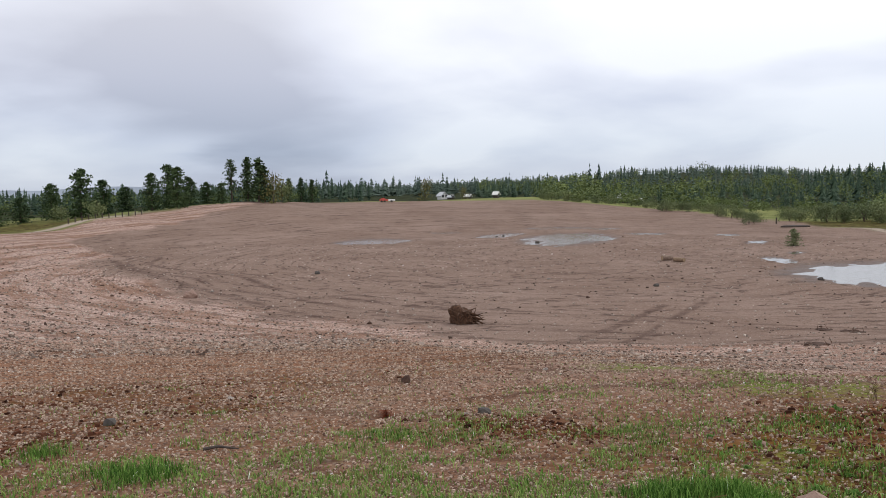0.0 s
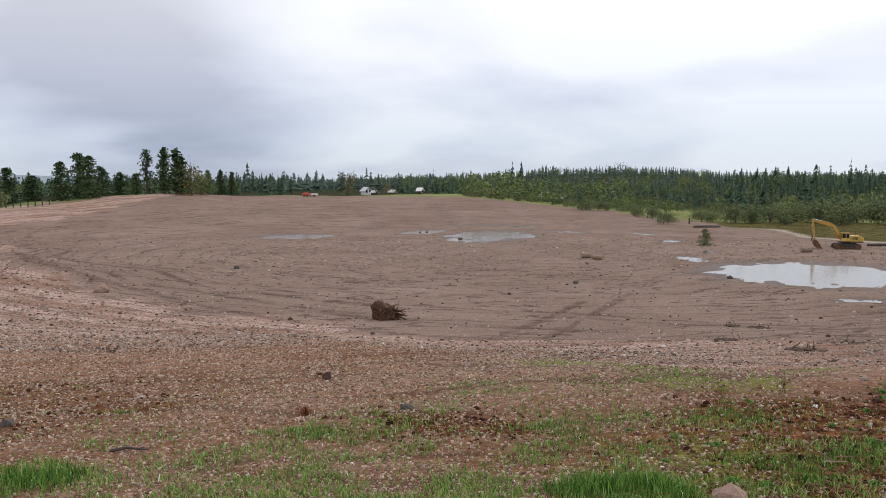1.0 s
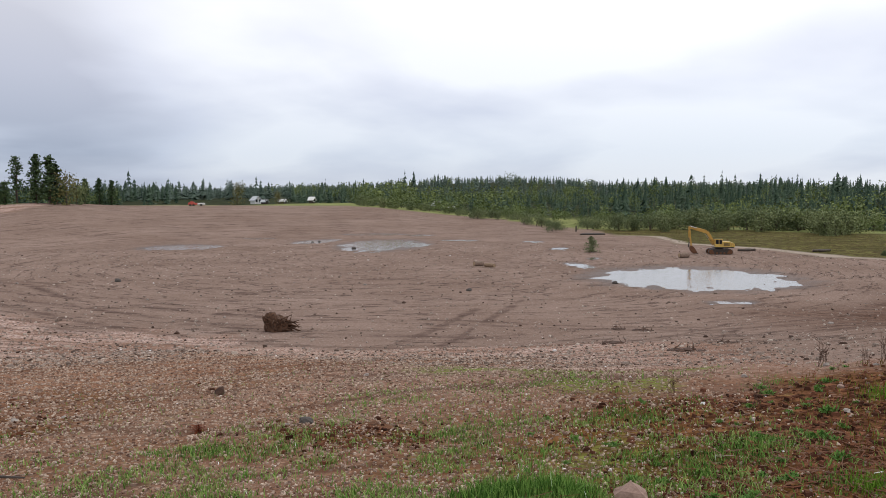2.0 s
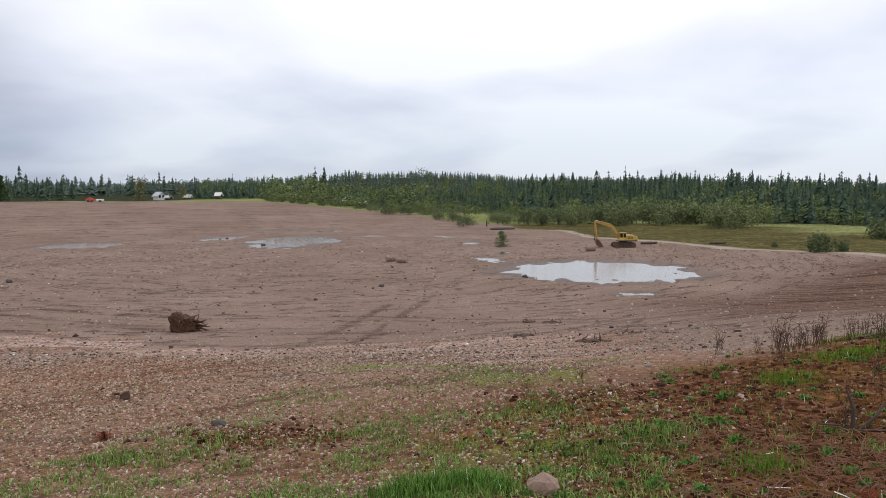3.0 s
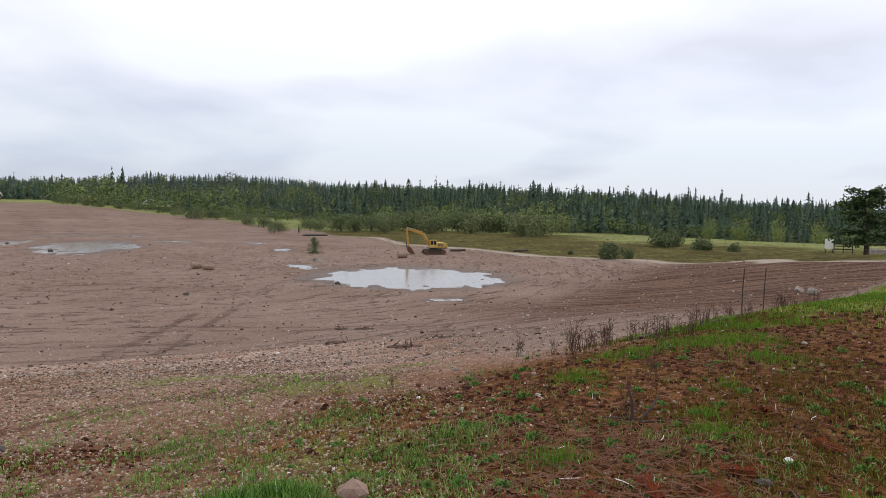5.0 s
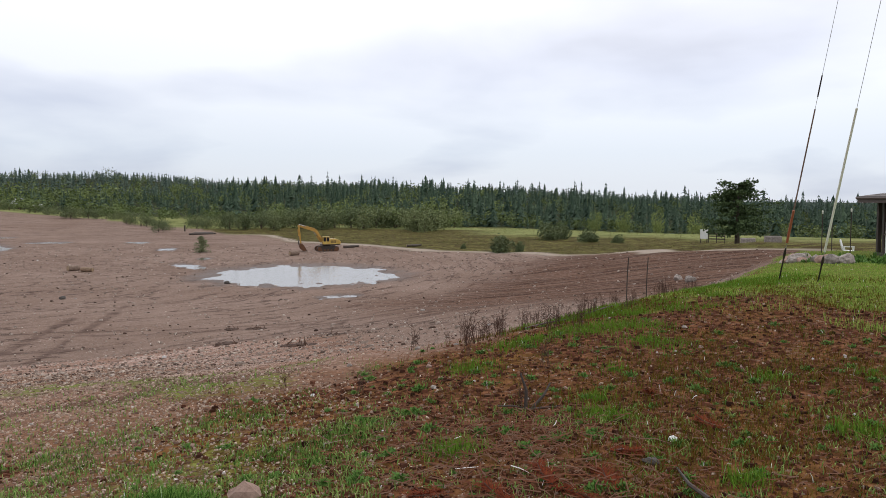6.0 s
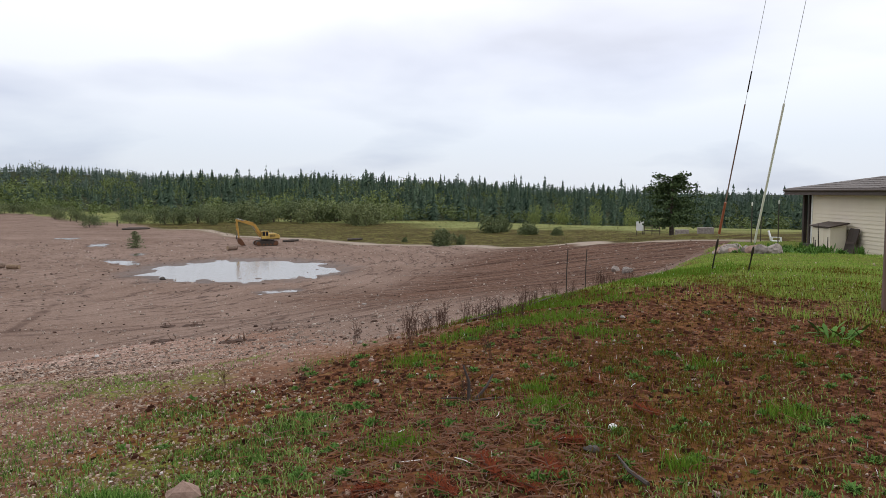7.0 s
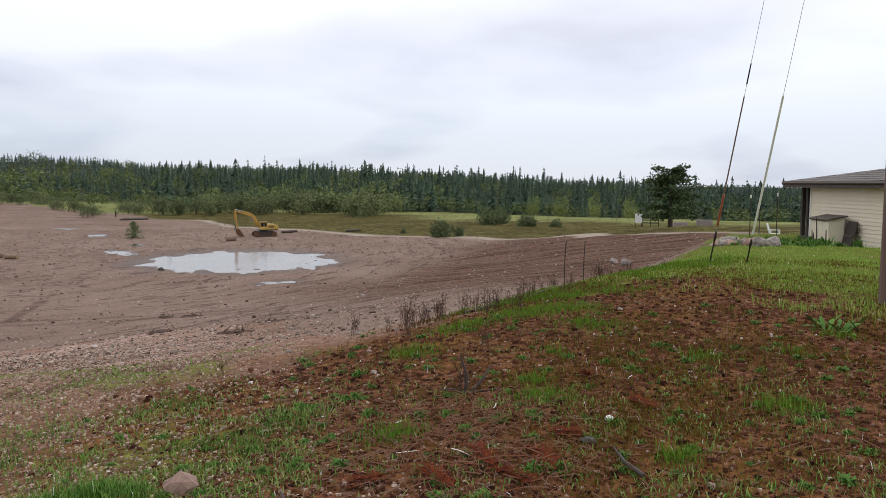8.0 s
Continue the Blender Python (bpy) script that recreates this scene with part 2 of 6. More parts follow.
def ground_material():
    n = Nodes("ground", 0.85)
    p = n.place()
    # concentric machine tracks of the bowl
    away = n.node("ShaderNodeVectorMath")
    away.operation = "SUBTRACT"
    n.put(away.inputs[0], p)
    away.inputs[1].default_value = (BX, BY, 0)
    xyz = n.node("ShaderNodeSeparateXYZ", Vector=away.outputs[0]).outputs
    far = n.math("SQRT", n.math("ADD", n.math("MULTIPLY", xyz[0], xyz[0]), n.math("MULTIPLY", xyz[1], xyz[1])))
    turn = n.math("ARCTAN2", xyz[0], xyz[1])
    round_ = n.node("ShaderNodeCombineXYZ", X=far, Y=n.math("MULTIPLY", turn, 10.0)).outputs[0]
    drag = n.noise(0.4, 2, 0.5, vector=round_)
    lines = n.noise(1.2, 2, 0.5, vector=round_)
    scrape = n.noise(0.42, 3, 0.55, vector=round_)
    thin = n.between(n.math("ABSOLUTE", n.math("SUBTRACT", scrape, 0.5)), 0.008, 0.022, 1.0, 0.0)
    big, mid, fine = n.noise(0.06, 4, 0.6, p), n.noise(0.7, 5, 0.65, p), n.noise(9.0, 4, 0.7, p)
    stones = n.node("ShaderNodeTexVoronoi", Vector=p, Scale=21.0)
    pebble = n.node("ShaderNodeSeparateColor", Color=stones.outputs["Color"]).outputs[0]
    lump = n.node("ShaderNodeTexVoronoi", Vector=p, Scale=11.0)
    clods = n.node("ShaderNodeSeparateColor", Color=lump.outputs["Color"]).outputs
    clod = clods[1]
    # the bowl's sandy dirt
    dirt = n.mix(n.between(big, 0.35, 0.65), (0.208, 0.143, 0.113), (0.272, 0.196, 0.161))
    dirt = n.mix(n.between(drag, 0.40, 0.66, 0.0, 0.34), dirt, (0.13, 0.086, 0.066))
    worked = n.between(n.noise(0.035, 2, 0.5, p), 0.45, 0.6, 0.08, 0.65)
    dirt = n.mix(n.math("MULTIPLY", n.between(lines, 0.60, 0.66), worked), dirt, (0.065, 0.038, 0.029))
    dirt = n.mix(n.math("MULTIPLY", thin, n.between(mid, 0.38, 0.6, 0.2, 0.95)), dirt, (0.050, 0.029, 0.023))
    dirt = n.mix(n.between(mid, 0.5, 0.75, 0.0, 0.4), dirt, (0.26, 0.195, 0.165))
    speck = n.node("ShaderNodeTexVoronoi", Vector=p, Scale=6.5)
    specks = n.node("ShaderNodeSeparateColor", Color=speck.outputs["Color"]).outputs
    dirt = n.mix(n.between(specks[0], 0.8, 0.92, 0.0, 0.22), dirt, (0.40, 0.30, 0.25))
    dirt = n.mix(n.between(specks[1], 0.8, 0.92, 0.0, 0.25), dirt, (0.078, 0.043, 0.032))
    dirt = n.mix(n.between(pebble, 0.84, 0.95, 0.0, 0.45), dirt, (0.40, 0.32, 0.28))
    dirt = n.mix(n.math("MULTIPLY", n.attr("rut"), n.between(mid, 0.35, 0.62, 0.15, 0.8)), dirt, (0.075, 0.047, 0.039))
    # pebbles: a tone for each stone, dark joints between
    tones = n.node("ShaderNodeValToRGB", Fac=pebble)
    e = tones.color_ramp.elements
    e[0].position, e[0].color = 0.0, (0.075, 0.037, 0.024, 1)
    e[1].position, e[1].color = 1.0, (0.70, 0.60, 0.50, 1)
    for at, c in ((0.25, (0.30, 0.155, 0.105)), (0.5, (0.46, 0.275, 0.195)), (0.7, (0.18, 0.086, 0.058)), (0.88, (0.58, 0.41, 0.31))):
        el = e.new(at)
        el.color = (*c, 1)
    joint = n.between(stones.outputs["Distance"], 0.38, 0.60, 0.0, 0.75)
    gravel = n.mix(0.5, n.mix(joint, tones.outputs[0], (0.036, 0.017, 0.012)), (0.27, 0.158, 0.115))
    gravel = n.mix(n.between(fine, 0.5, 0.72, 0.0, 0.25), gravel, (0.12, 0.064, 0.045))
    pale = n.mix(n.between(clod, 0.3, 0.75, 0.0, 0.8), gravel, (0.60, 0.47, 0.42))
    band = n.between(n.math("ADD", drag, n.math("MULTIPLY", n.math("SUBTRACT", mid, 0.5), 0.5)), 0.37, 0.55)
    gravel = n.mix(n.math("MULTIPLY", n.attr("pale"), band), gravel, pale)
    gravel = n.mix(n.between(clods[0], 0.76, 0.9, 0.0, 0.25), gravel, (0.54, 0.43, 0.35))
    gravel = n.mix(n.between(clods[2], 0.78, 0.9, 0.0, 0.25), gravel, (0.070, 0.038, 0.029))
    gravel = n.mix(n.math("MULTIPLY", thin, 0.5), gravel, (0.07, 0.04, 0.032))
    base = n.mix(n.between(n.math("ADD", n.attr("gravel"), n.math("MULTIPLY", n.math("SUBTRACT", mid, 0.5), 0.7)), 0.3, 0.8), dirt, gravel)
    base = n.mix(n.attr("red"), base, n.mix(1.0, base, (0.92, 0.80, 0.67), "MULTIPLY"))
    # red-brown earth of the bank
    earth = n.mix(n.between(fine, 0.34, 0.7), (0.014, 0.006, 0.004), (0.265, 0.118, 0.064))
    earth = n.mix(n.between(mid, 0.45, 0.7, 0.0, 0.6), earth, (0.175, 0.092, 0.022))
    earth = n.mix(n.between(clod, 0.6, 0.9, 0.0, 0.6), earth, (0.034, 0.011, 0.006))
    earth = n.mix(n.between(pebble, 0.90, 0.97, 0.0, 0.6), earth, (0.22, 0.14, 0.105))
    base = n.mix(n.between(n.math("ADD", n.attr("earth"), n.math("MULTIPLY", n.math("SUBTRACT", mid, 0.5), 0.8)), 0.35, 0.75), base, earth)
    # the dark brown cut slope across the bowl
    world = n.node("ShaderNodeSeparateXYZ", Vector=p).outputs
    along = n.math("SUBTRACT", n.math("MULTIPLY", world[0], 0.10), n.math("MULTIPLY", world[1], 0.065))
    across = n.math("ADD", n.math("MULTIPLY", world[0], 0.6), n.math("MULTIPLY", world[1], 0.92))
    furrow = n.noise(1.0, 4, 0.6, vector=n.node("ShaderNodeCombineXYZ", X=along, Y=across).outputs[0])
    slope = n.mix(n.between(furrow, 0.42, 0.56), (0.056, 0.029, 0.020), (0.145, 0.083, 0.059))
    base = n.mix(n.math("MULTIPLY", n.attr("cut"), 0.95), base, n.mix(n.between(specks[0], 0.75, 0.9, 0.0, 0.5), slope, (0.24, 0.18, 0.15)))
    # moss and low green between the blades
    green = n.mix(n.between(fine, 0.3, 0.7), (0.055, 0.075, 0.014), (0.19, 0.25, 0.045))
    base = n.mix(n.between(n.math("ADD", n.attr("green"), n.math("MULTIPLY", n.math("SUBTRACT", fine, 0.5), 1.2)), 0.35, 0.85, 0.0, 0.85), base, green)
    # rough meadow beyond the bowl
    patch = n.noise(0.12, 5, 0.65, p)
    meadow = n.mix(n.between(patch, 0.38, 0.62), (0.088, 0.084, 0.026), (0.185, 0.170, 0.058))
    meadow = n.mix(n.between(mid, 0.42, 0.56, 0.0, 0.9), meadow, (0.066, 0.044, 0.022))
    meadow = n.mix(n.between(specks[2], 0.6, 0.9, 0.0, 0.6), meadow, (0.035, 0.040, 0.014))
    meadow = n.mix(n.attr("lush"), meadow, n.mix(n.between(patch, 0.4, 0.6), (0.17, 0.20, 0.07), (0.26, 0.27, 0.11)))
    base = n.mix(n.attr("meadow"), base, meadow)
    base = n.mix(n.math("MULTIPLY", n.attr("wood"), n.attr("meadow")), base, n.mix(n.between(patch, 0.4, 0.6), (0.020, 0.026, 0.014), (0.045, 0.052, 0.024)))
    base = n.mix(n.attr("road"), base, n.mix(n.between(mid, 0.3, 0.7), (0.30, 0.245, 0.20), (0.40, 0.335, 0.28)))
    base = n.mix(n.math("MULTIPLY", n.attr("wet"), 0.75), base, (0.075, 0.052, 0.045))
    n.color(base)
    n.rough(n.between(n.attr("wet"), 0, 1, 0.85, 0.5))
    n.put(n.bsdf.inputs["Specular IOR Level"], n.between(n.attr("wet"), 0, 1, 0.01, 0.12))
    relief = n.math("ADD", n.math("MULTIPLY", fine, 0.6), n.math("MULTIPLY", stones.outputs["Distance"], -0.5))
    relief = n.math("ADD", relief, n.math("MULTIPLY", lines, -0.25))
    n.bump(relief, 0.9, 0.05)
    return n.mat

# ---- mesh helpers ----
def mesh_of(name, verts, faces, material=None, attrs=None, smooth_faces=False):
    me = bpy.data.meshes.new(name)
    verts = np.asarray(verts, float)
    if isinstance(faces, np.ndarray):
        me.vertices.add(len(verts))
        me.vertices.foreach_set("co", verts.ravel())
        k = faces.shape[1]
        me.loops.add(faces.size)
        me.loops.foreach_set("vertex_index", faces.ravel().astype(np.int32))
        me.polygons.add(len(faces))
        me.polygons.foreach_set("loop_start", np.arange(0, faces.size, k, dtype=np.int32))
        me.update(calc_edges=True)
        me.validate()
    else:
        me.from_pydata([tuple(v) for v in verts], [], faces)
    for key, values in (attrs or {}).items():
        a = me.attributes.new(key, "FLOAT", "POINT")
        a.data.foreach_set("value", np.asarray(values, np.float32))
    if material:
        me.materials.append(material)
    me.polygons.foreach_set("use_smooth", [smooth_faces] * len(me.polygons))
    return me


def part(name, bm, material, parent=None, label=""):
    """Links a bmesh, or a mesh, as one object under a thing or a part."""
    if isinstance(bm, bpy.types.Mesh):
        me = bm
    else:
        me = bpy.data.meshes.new(name)
        bm.to_mesh(me)
        bm.free()
    if material and not me.materials:
        me.materials.append(material)
    ob = new(name, me)
    if parent:
        ob.parent = parent
    return tagged(ob, label)


def thing(name, m, label, category, group="", kind=""):
    ob = new(name)
    ob.matrix_world = m
    ob.empty_display_size = 0.2
    return tagged(ob, label, category, group, kind)


def box(bm, x0, x1, y0, y1, z0, z1, bevel=0.0, m=None):
    made = bmesh.ops.create_cube(bm, size=1)["verts"]
    for v in made:
        v.co = Vector(((x0 + x1) / 2 + v.co.x * (x1 - x0), (y0 + y1) / 2 + v.co.y * (y1 - y0), (z0 + z1) / 2 + v.co.z * (z1 - z0)))
    if bevel:
        edges = list({e for v in made for e in v.link_edges})
        made = list({v for f in bmesh.ops.bevel(bm, geom=edges, offset=bevel, segments=2, affect="EDGES", profile=0.5)["faces"] for v in f.verts} | {v for v in made if v.is_valid})
    if m:
        bmesh.ops.transform(bm, matrix=m, verts=[v for v in made if v.is_valid])
    return bm


def boxed(*dims, bevel=0.0, m=None):
    return box(bmesh.new(), *dims, bevel=bevel, m=m)


def tube(bm, points, radii, sides=8):
    """A swept tube through points; radii one a point."""
    rings = []
    for k, p in enumerate(points):
        a, b = Vector(points[max(k - 1, 0)]), Vector(points[min(k + 1, len(points) - 1)])
        d = (b - a).normalized()
        s = d.cross(Vector((0, 0, 1)) if abs(d.z) < 0.95 else Vector((1, 0, 0))).normalized()
        w = d.cross(s)
        rings.append([bm.verts.new(Vector(p) + radii[k] * (math.cos(2 * math.pi * j / sides) * s + math.sin(2 * math.pi * j / sides) * w)) for j in range(sides)])
    for r0, r1 in zip(rings, rings[1:]):
        for j in range(sides):
            bm.faces.new((r0[j], r0[(j + 1) % sides], r1[(j + 1) % sides], r1[j]))
    bm.faces.new(rings[0][::-1])
    bm.faces.new(rings[-1])
    return bm


def prism(bm, outline, y0, y1, bevel=0.0):
    """An outline in x and z, pushed from y0 to y1."""
    a = [bm.verts.new((x, y0, z)) for x, z in outline]
    b = [bm.verts.new((x, y1, z)) for x, z in outline]
    n = len(outline)
    fs = [bm.faces.new(a), bm.faces.new(b[::-1])] + [bm.faces.new((a[j], b[j], b[(j + 1) % n], a[(j + 1) % n])) for j in range(n)]
    bmesh.ops.recalc_face_normals(bm, faces=fs)
    if bevel:
        bmesh.ops.bevel(bm, geom=list({e for f in fs for e in f.edges}), offset=bevel, segments=1, affect="EDGES")
    return bm


def boulder(size, seed, detail=2, rough=0.28):
    """A worn stone, flattened below."""
    bm = bmesh.new()
    bmesh.ops.create_icosphere(bm, subdivisions=detail, radius=1)
    off = Vector((seed * 7.3, seed * 3.1, seed * 1.7))
    for v in bm.verts:
        k = 1 + rough * (noise.noise(v.co * 1.1 + off) + 0.5 * noise.noise(v.co * 2.7 + off))
        v.co = Vector((v.co.x * size[0], v.co.y * size[1], max(v.co.z, -0.55) * size[2])) * k
    cuts = np.random.default_rng(int(seed * 13) + 1)
    for _ in range(9):
        d = Vector(cuts.normal(size=3)).normalized()
        far = max(v.co.dot(d) for v in bm.verts) * cuts.uniform(0.68, 0.92)
        for v in bm.verts:
            over = v.co.dot(d) - far
            if over > 0:
                v.co -= d * over * 0.85
    for f in bm.faces:
        f.smooth = False
    return bm


def gz(x, y):
    return float(ground_z(np.array([x], float), np.array([y], float))[0])


def spot(x, y, dz=0.0, rz=0.0):
    return pose(x, y, gz(x, y) + dz, 0, 0, rz)


rng = np.random.default_rng(7)


# ---- the ground ----
# wheel and blade ruts: from, to, half width
RUTS = ((-10, 40, -8.1, 65.3, 0.45), (-12.4, 43, -10.8, 59, 0.45), (-1.2, 26.7, 7.7, 51.2, 0.4), (0, 41.6, 7.2, 53.6, 0.35), (-31, 49.5, -23.4, 47.9, 0.5),
        (-96, 80, -62, 60, 0.9), (-62, 60, -39.4, 48, 0.7), (-39.4, 48, -22, 41, 0.5), (22.8, 71.9, 33.5, 60.5, 0.7), (20, 66, 30, 55, 0.6))


def masks(x, y):
    r, phi = bowl(x, y)
    d = np.hypot(x, y)
    q, u = crest(x, y)
    wob = fbm(x / 6, y / 6, 4, 21) - 0.5
    wob2 = fbm(x / 1.6, y / 1.6, 4, 31) - 0.5
    edge = ring(phi, EDGE)
    meadow = smooth(0.0, 0.03, r - edge + wob * 0.06) * smooth(28, 40, d)
    road = smooth(0.03, 0.012, np.abs(r - edge - 0.035 + wob * 0.03)) * smooth(15, 30, phi) * smooth(128, 118, phi)
    lane = smooth(0.05, 0.03, np.abs(r - edge - 0.08))
    road = np.maximum(road, lane * smooth(-125, -118, phi) * smooth(-70, -78, phi))
    near = smooth(1.22, 1.42, r + wob * 0.05) * smooth(60, 30, d)
    earth = near * smooth(13, 6, d + wob * 10) * (0.40 + 0.50 * np.maximum(smooth(-2.5, 1.5, x + wob2 * 2), 0.75 * smooth(-4.0, -7.5, x + wob2 * 3)))
    earth = np.maximum(earth, 0.58 * smooth(-3.2, -6.5, x + wob2 * 3) * smooth(20, 9, d + wob * 12))
    red = smooth(-1.5, -7, x + wob * 5) * smooth(48, 14, d + wob * 14)
    red = np.maximum(red, 0.75 * smooth(13, 7, d + wob * 4))
    yard = smooth(1.5, -0.5, q + wob2 * 2.0) * smooth(-3.0, 0.0, u)
    heaped = np.exp(-(((x + 2.25) / 0.9) ** 2 + ((y - 6.3) / 0.55) ** 2)) + np.exp(-(((x - 4.7) / 0.5) ** 2 + ((y - 4.9) / 0.5) ** 2)) + np.exp(-(((x - 1.5) / 1.0) ** 2 + ((y - 7.4) / 0.5) ** 2))
    cut = smooth(96, 112, phi) * smooth(150, 138, phi) * smooth(0.80, 0.98, r + wob * 0.15)
    earth = np.maximum.reduce([earth, yard * smooth(60, 30, d), heaped])
    gravel = smooth(-0.02, 0.07, r - ring(phi, GRAVEL) + wob * 0.12) * smooth(9, 2, x) * (1 - 0.4 * smooth(20, 10, d))
    lawn = smooth(10, 17, u + wob2 * 7 + 1.3 * np.maximum(7 - y, 0) + 2.5 * np.maximum(x - 6, 0)) * smooth(0.8, -0.6, q) * smooth(2, 4, x)
    strip = smooth(0.5, 0.66, fbm(x / 1.8, y / 1.8, 3, 41)) * smooth(9.5, 6.5, d) * smooth(2.4, 3.4, d) * (1 - 0.8 * smooth(-0.5, 2.0, x))
    rimgrass = smooth(1.6, 0.4, np.abs(q + 0.4 + wob2)) * smooth(1.5, 5, u) * smooth(0.42, 0.62, fbm(x / 0.9, y / 0.9, 3, 43))
    terrace = smooth(0.52, 0.62, fbm(x / 2.4, y / 2.4, 3, 47)) * smooth(17, 11, d) * smooth(7, 9, d) * smooth(-7, -2, x) * smooth(2.6, 0.8, x) * 0.8
    green = np.clip(np.maximum.reduce([lawn, strip * 0.6, rimgrass, terrace]), 0, 1) * smooth(70, 50, d)
    green = np.maximum(green, lawn)
    lush = smooth(150, 230, d) * smooth(0.48, 0.6, fbm(x / 60, y / 60, 3, 51))
    az = np.degrees(np.arctan2(-x, y))
    lush = np.maximum(lush, 0.85 * smooth(172, 196, d + wob * 30) * smooth(-16, -21, az))
    lush = np.maximum(lush, 0.8 * smooth(212, 245, d + wob * 40) * smooth(-6, 2, az))
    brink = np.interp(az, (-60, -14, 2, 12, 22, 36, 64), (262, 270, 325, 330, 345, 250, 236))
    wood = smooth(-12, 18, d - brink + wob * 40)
    rut = np.zeros_like(d)
    for ax, ay, bx, by, wide in RUTS:
        tx, ty = bx - ax, by - ay
        k = np.clip(((x - ax) * tx + (y - ay) * ty) / (tx * tx + ty * ty), 0, 1)
        off = np.hypot(x - ax - k * tx, y - ay - k * ty) + wob2 * 0.5
        rut = np.maximum(rut, smooth(wide, wide * 0.4, off) * (0.6 + 0.8 * fbm(x / 3, y / 3, 2, 91)))
    # ring tracks left by the levelling machine
    lay = r - ring(phi, GRAVEL) + (fbm(phi / 25, r * 3, 3, 93) - 0.5) * 0.03
    for at, wide, seed in ((-0.035, 0.010, 1), (-0.058, 0.007, 2), (-0.10, 0.010, 3), (-0.125, 0.006, 4), (0.03, 0.007, 5), (0.075, 0.008, 6), (0.115, 0.006, 7)):
        broken = smooth(0.40, 0.56, fbm(phi / 14, seed * 3.7 + r, 3, 94))
        rut = np.maximum(rut, smooth(wide, wide * 0.35, np.abs(lay - at)) * broken * smooth(75, 100, np.abs(phi)))
    wet = np.zeros_like(d)
    for px, py, a, b, turn, depth in PUDDLES:
        c, s = math.cos(radians(turn)), math.sin(radians(turn))
        e = np.hypot(((x - px) * c + (y - py) * s) / a, (-(x - px) * s + (y - py) * c) / b)
        wet = np.maximum(wet, smooth(1.45, 0.95, e + wob2 * 0.5))
    return {"meadow": meadow, "road": np.clip(road, 0, 1), "earth": np.clip(earth, 0, 1), "gravel": np.clip(gravel, 0, 1), "green": np.clip(green, 0, 1), "lush": lush, "wood": wood, "pale": smooth(8, 18, d) * smooth(6, -3, x) * (1 - 0.85 * red), "wet": wet, "cut": cut, "red": np.clip(red, 0, 1), "rut": np.clip(rut, 0, 1)}


def build_ground():
    turns = np.radians(np.r_[np.arange(-54, 62, 0.25), np.arange(62, 304, 3.0)])
    rings = np.r_[0.0, np.geomspace(0.03, 1.9, 24), np.geomspace(2, 40, 160), np.geomspace(40.4, 200, 180), np.geomspace(206, 4600, 66)]
    a, d = np.meshgrid(turns, rings[1:])
    x, y = -np.sin(a) * d, np.cos(a) * d
    x, y = np.r_[0.0, x.ravel()], np.r_[0.0, y.ravel()]
    z = ground_z(x, y)
    n, m = len(turns), len(rings) - 1
    k = np.arange((m - 1) * n).reshape(m - 1, n)
    i = 1 + k
    j = 1 + np.roll(k, -1, 1)
    quads = np.stack([i, i + n, j + n, j], -1).reshape(-1, 4)
    hub = np.stack([np.zeros(n, int), 1 + np.arange(n), 1 + (np.arange(n) + 1) % n, 1 + (np.arange(n) + 1) % n], -1)
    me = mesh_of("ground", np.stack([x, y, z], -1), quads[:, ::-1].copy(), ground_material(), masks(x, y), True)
    ob = new("ground", me)
    tagged(ob, "wet reddish dirt and gravel ground with sparse grass and meadow beyond", "ground", kind="structure")


build_ground()

# ---- standing water ----
def build_puddles():
    n = Nodes("muddy_water", 0.06)
    n.color((0.14, 0.115, 0.095))
    n.bsdf.inputs["IOR"].default_value = 1.33
    n.bsdf.inputs["Specular IOR Level"].default_value = 0.5
    n.bump(n.noise(2.2, 3, 0.6), 0.4, 0.04)
    for k, (px, py, a, b, turn, depth) in enumerate(PUDDLES):
        bm = bmesh.new()
        bmesh.ops.create_circle(bm, cap_ends=True, segments=64, radius=1.0)
        for v in bm.verts:
            v.co = Vector((v.co.x * a * 1.35, v.co.y * b * 1.35, 0))
        ob = part("puddle", bm, n.mat)
        ob.matrix_world = pose(px, py, LEVELS[k], 0, 0, turn)
        tagged(ob, "shallow rain puddle on bare dirt mirroring the grey sky", "puddle", "rain puddles")


build_puddles()

# ---- woods ----
M_CONIFER = leafy("conifer_needles", (0.026, 0.050, 0.036), (0.098, 0.145, 0.085), "tint")
# far conifers: lighter and bluer needles, distance haze painted into the colour
M_HILL = leafy("hazed_far_needles", (0.045, 0.075, 0.062), (0.115, 0.155, 0.115), "tint")
M_BROAD = leafy("broad_leaves", (0.065, 0.092, 0.036), (0.21, 0.255, 0.085), "tint")
M_BARK = plain("bark", (0.045, 0.032, 0.024), (0.12, 0.09, 0.07), 5, 0.9, stretch=(1, 1, 0.2))
M_NEEDLE = leafy("pine_needles", (0.024, 0.044, 0.021), (0.085, 0.125, 0.048))
M_LEAF = leafy("willow_leaves", (0.095, 0.118, 0.052), (0.21, 0.24, 0.105))
M_LEAF2 = leafy("alder_leaves", (0.07, 0.092, 0.046), (0.165, 0.20, 0.09))


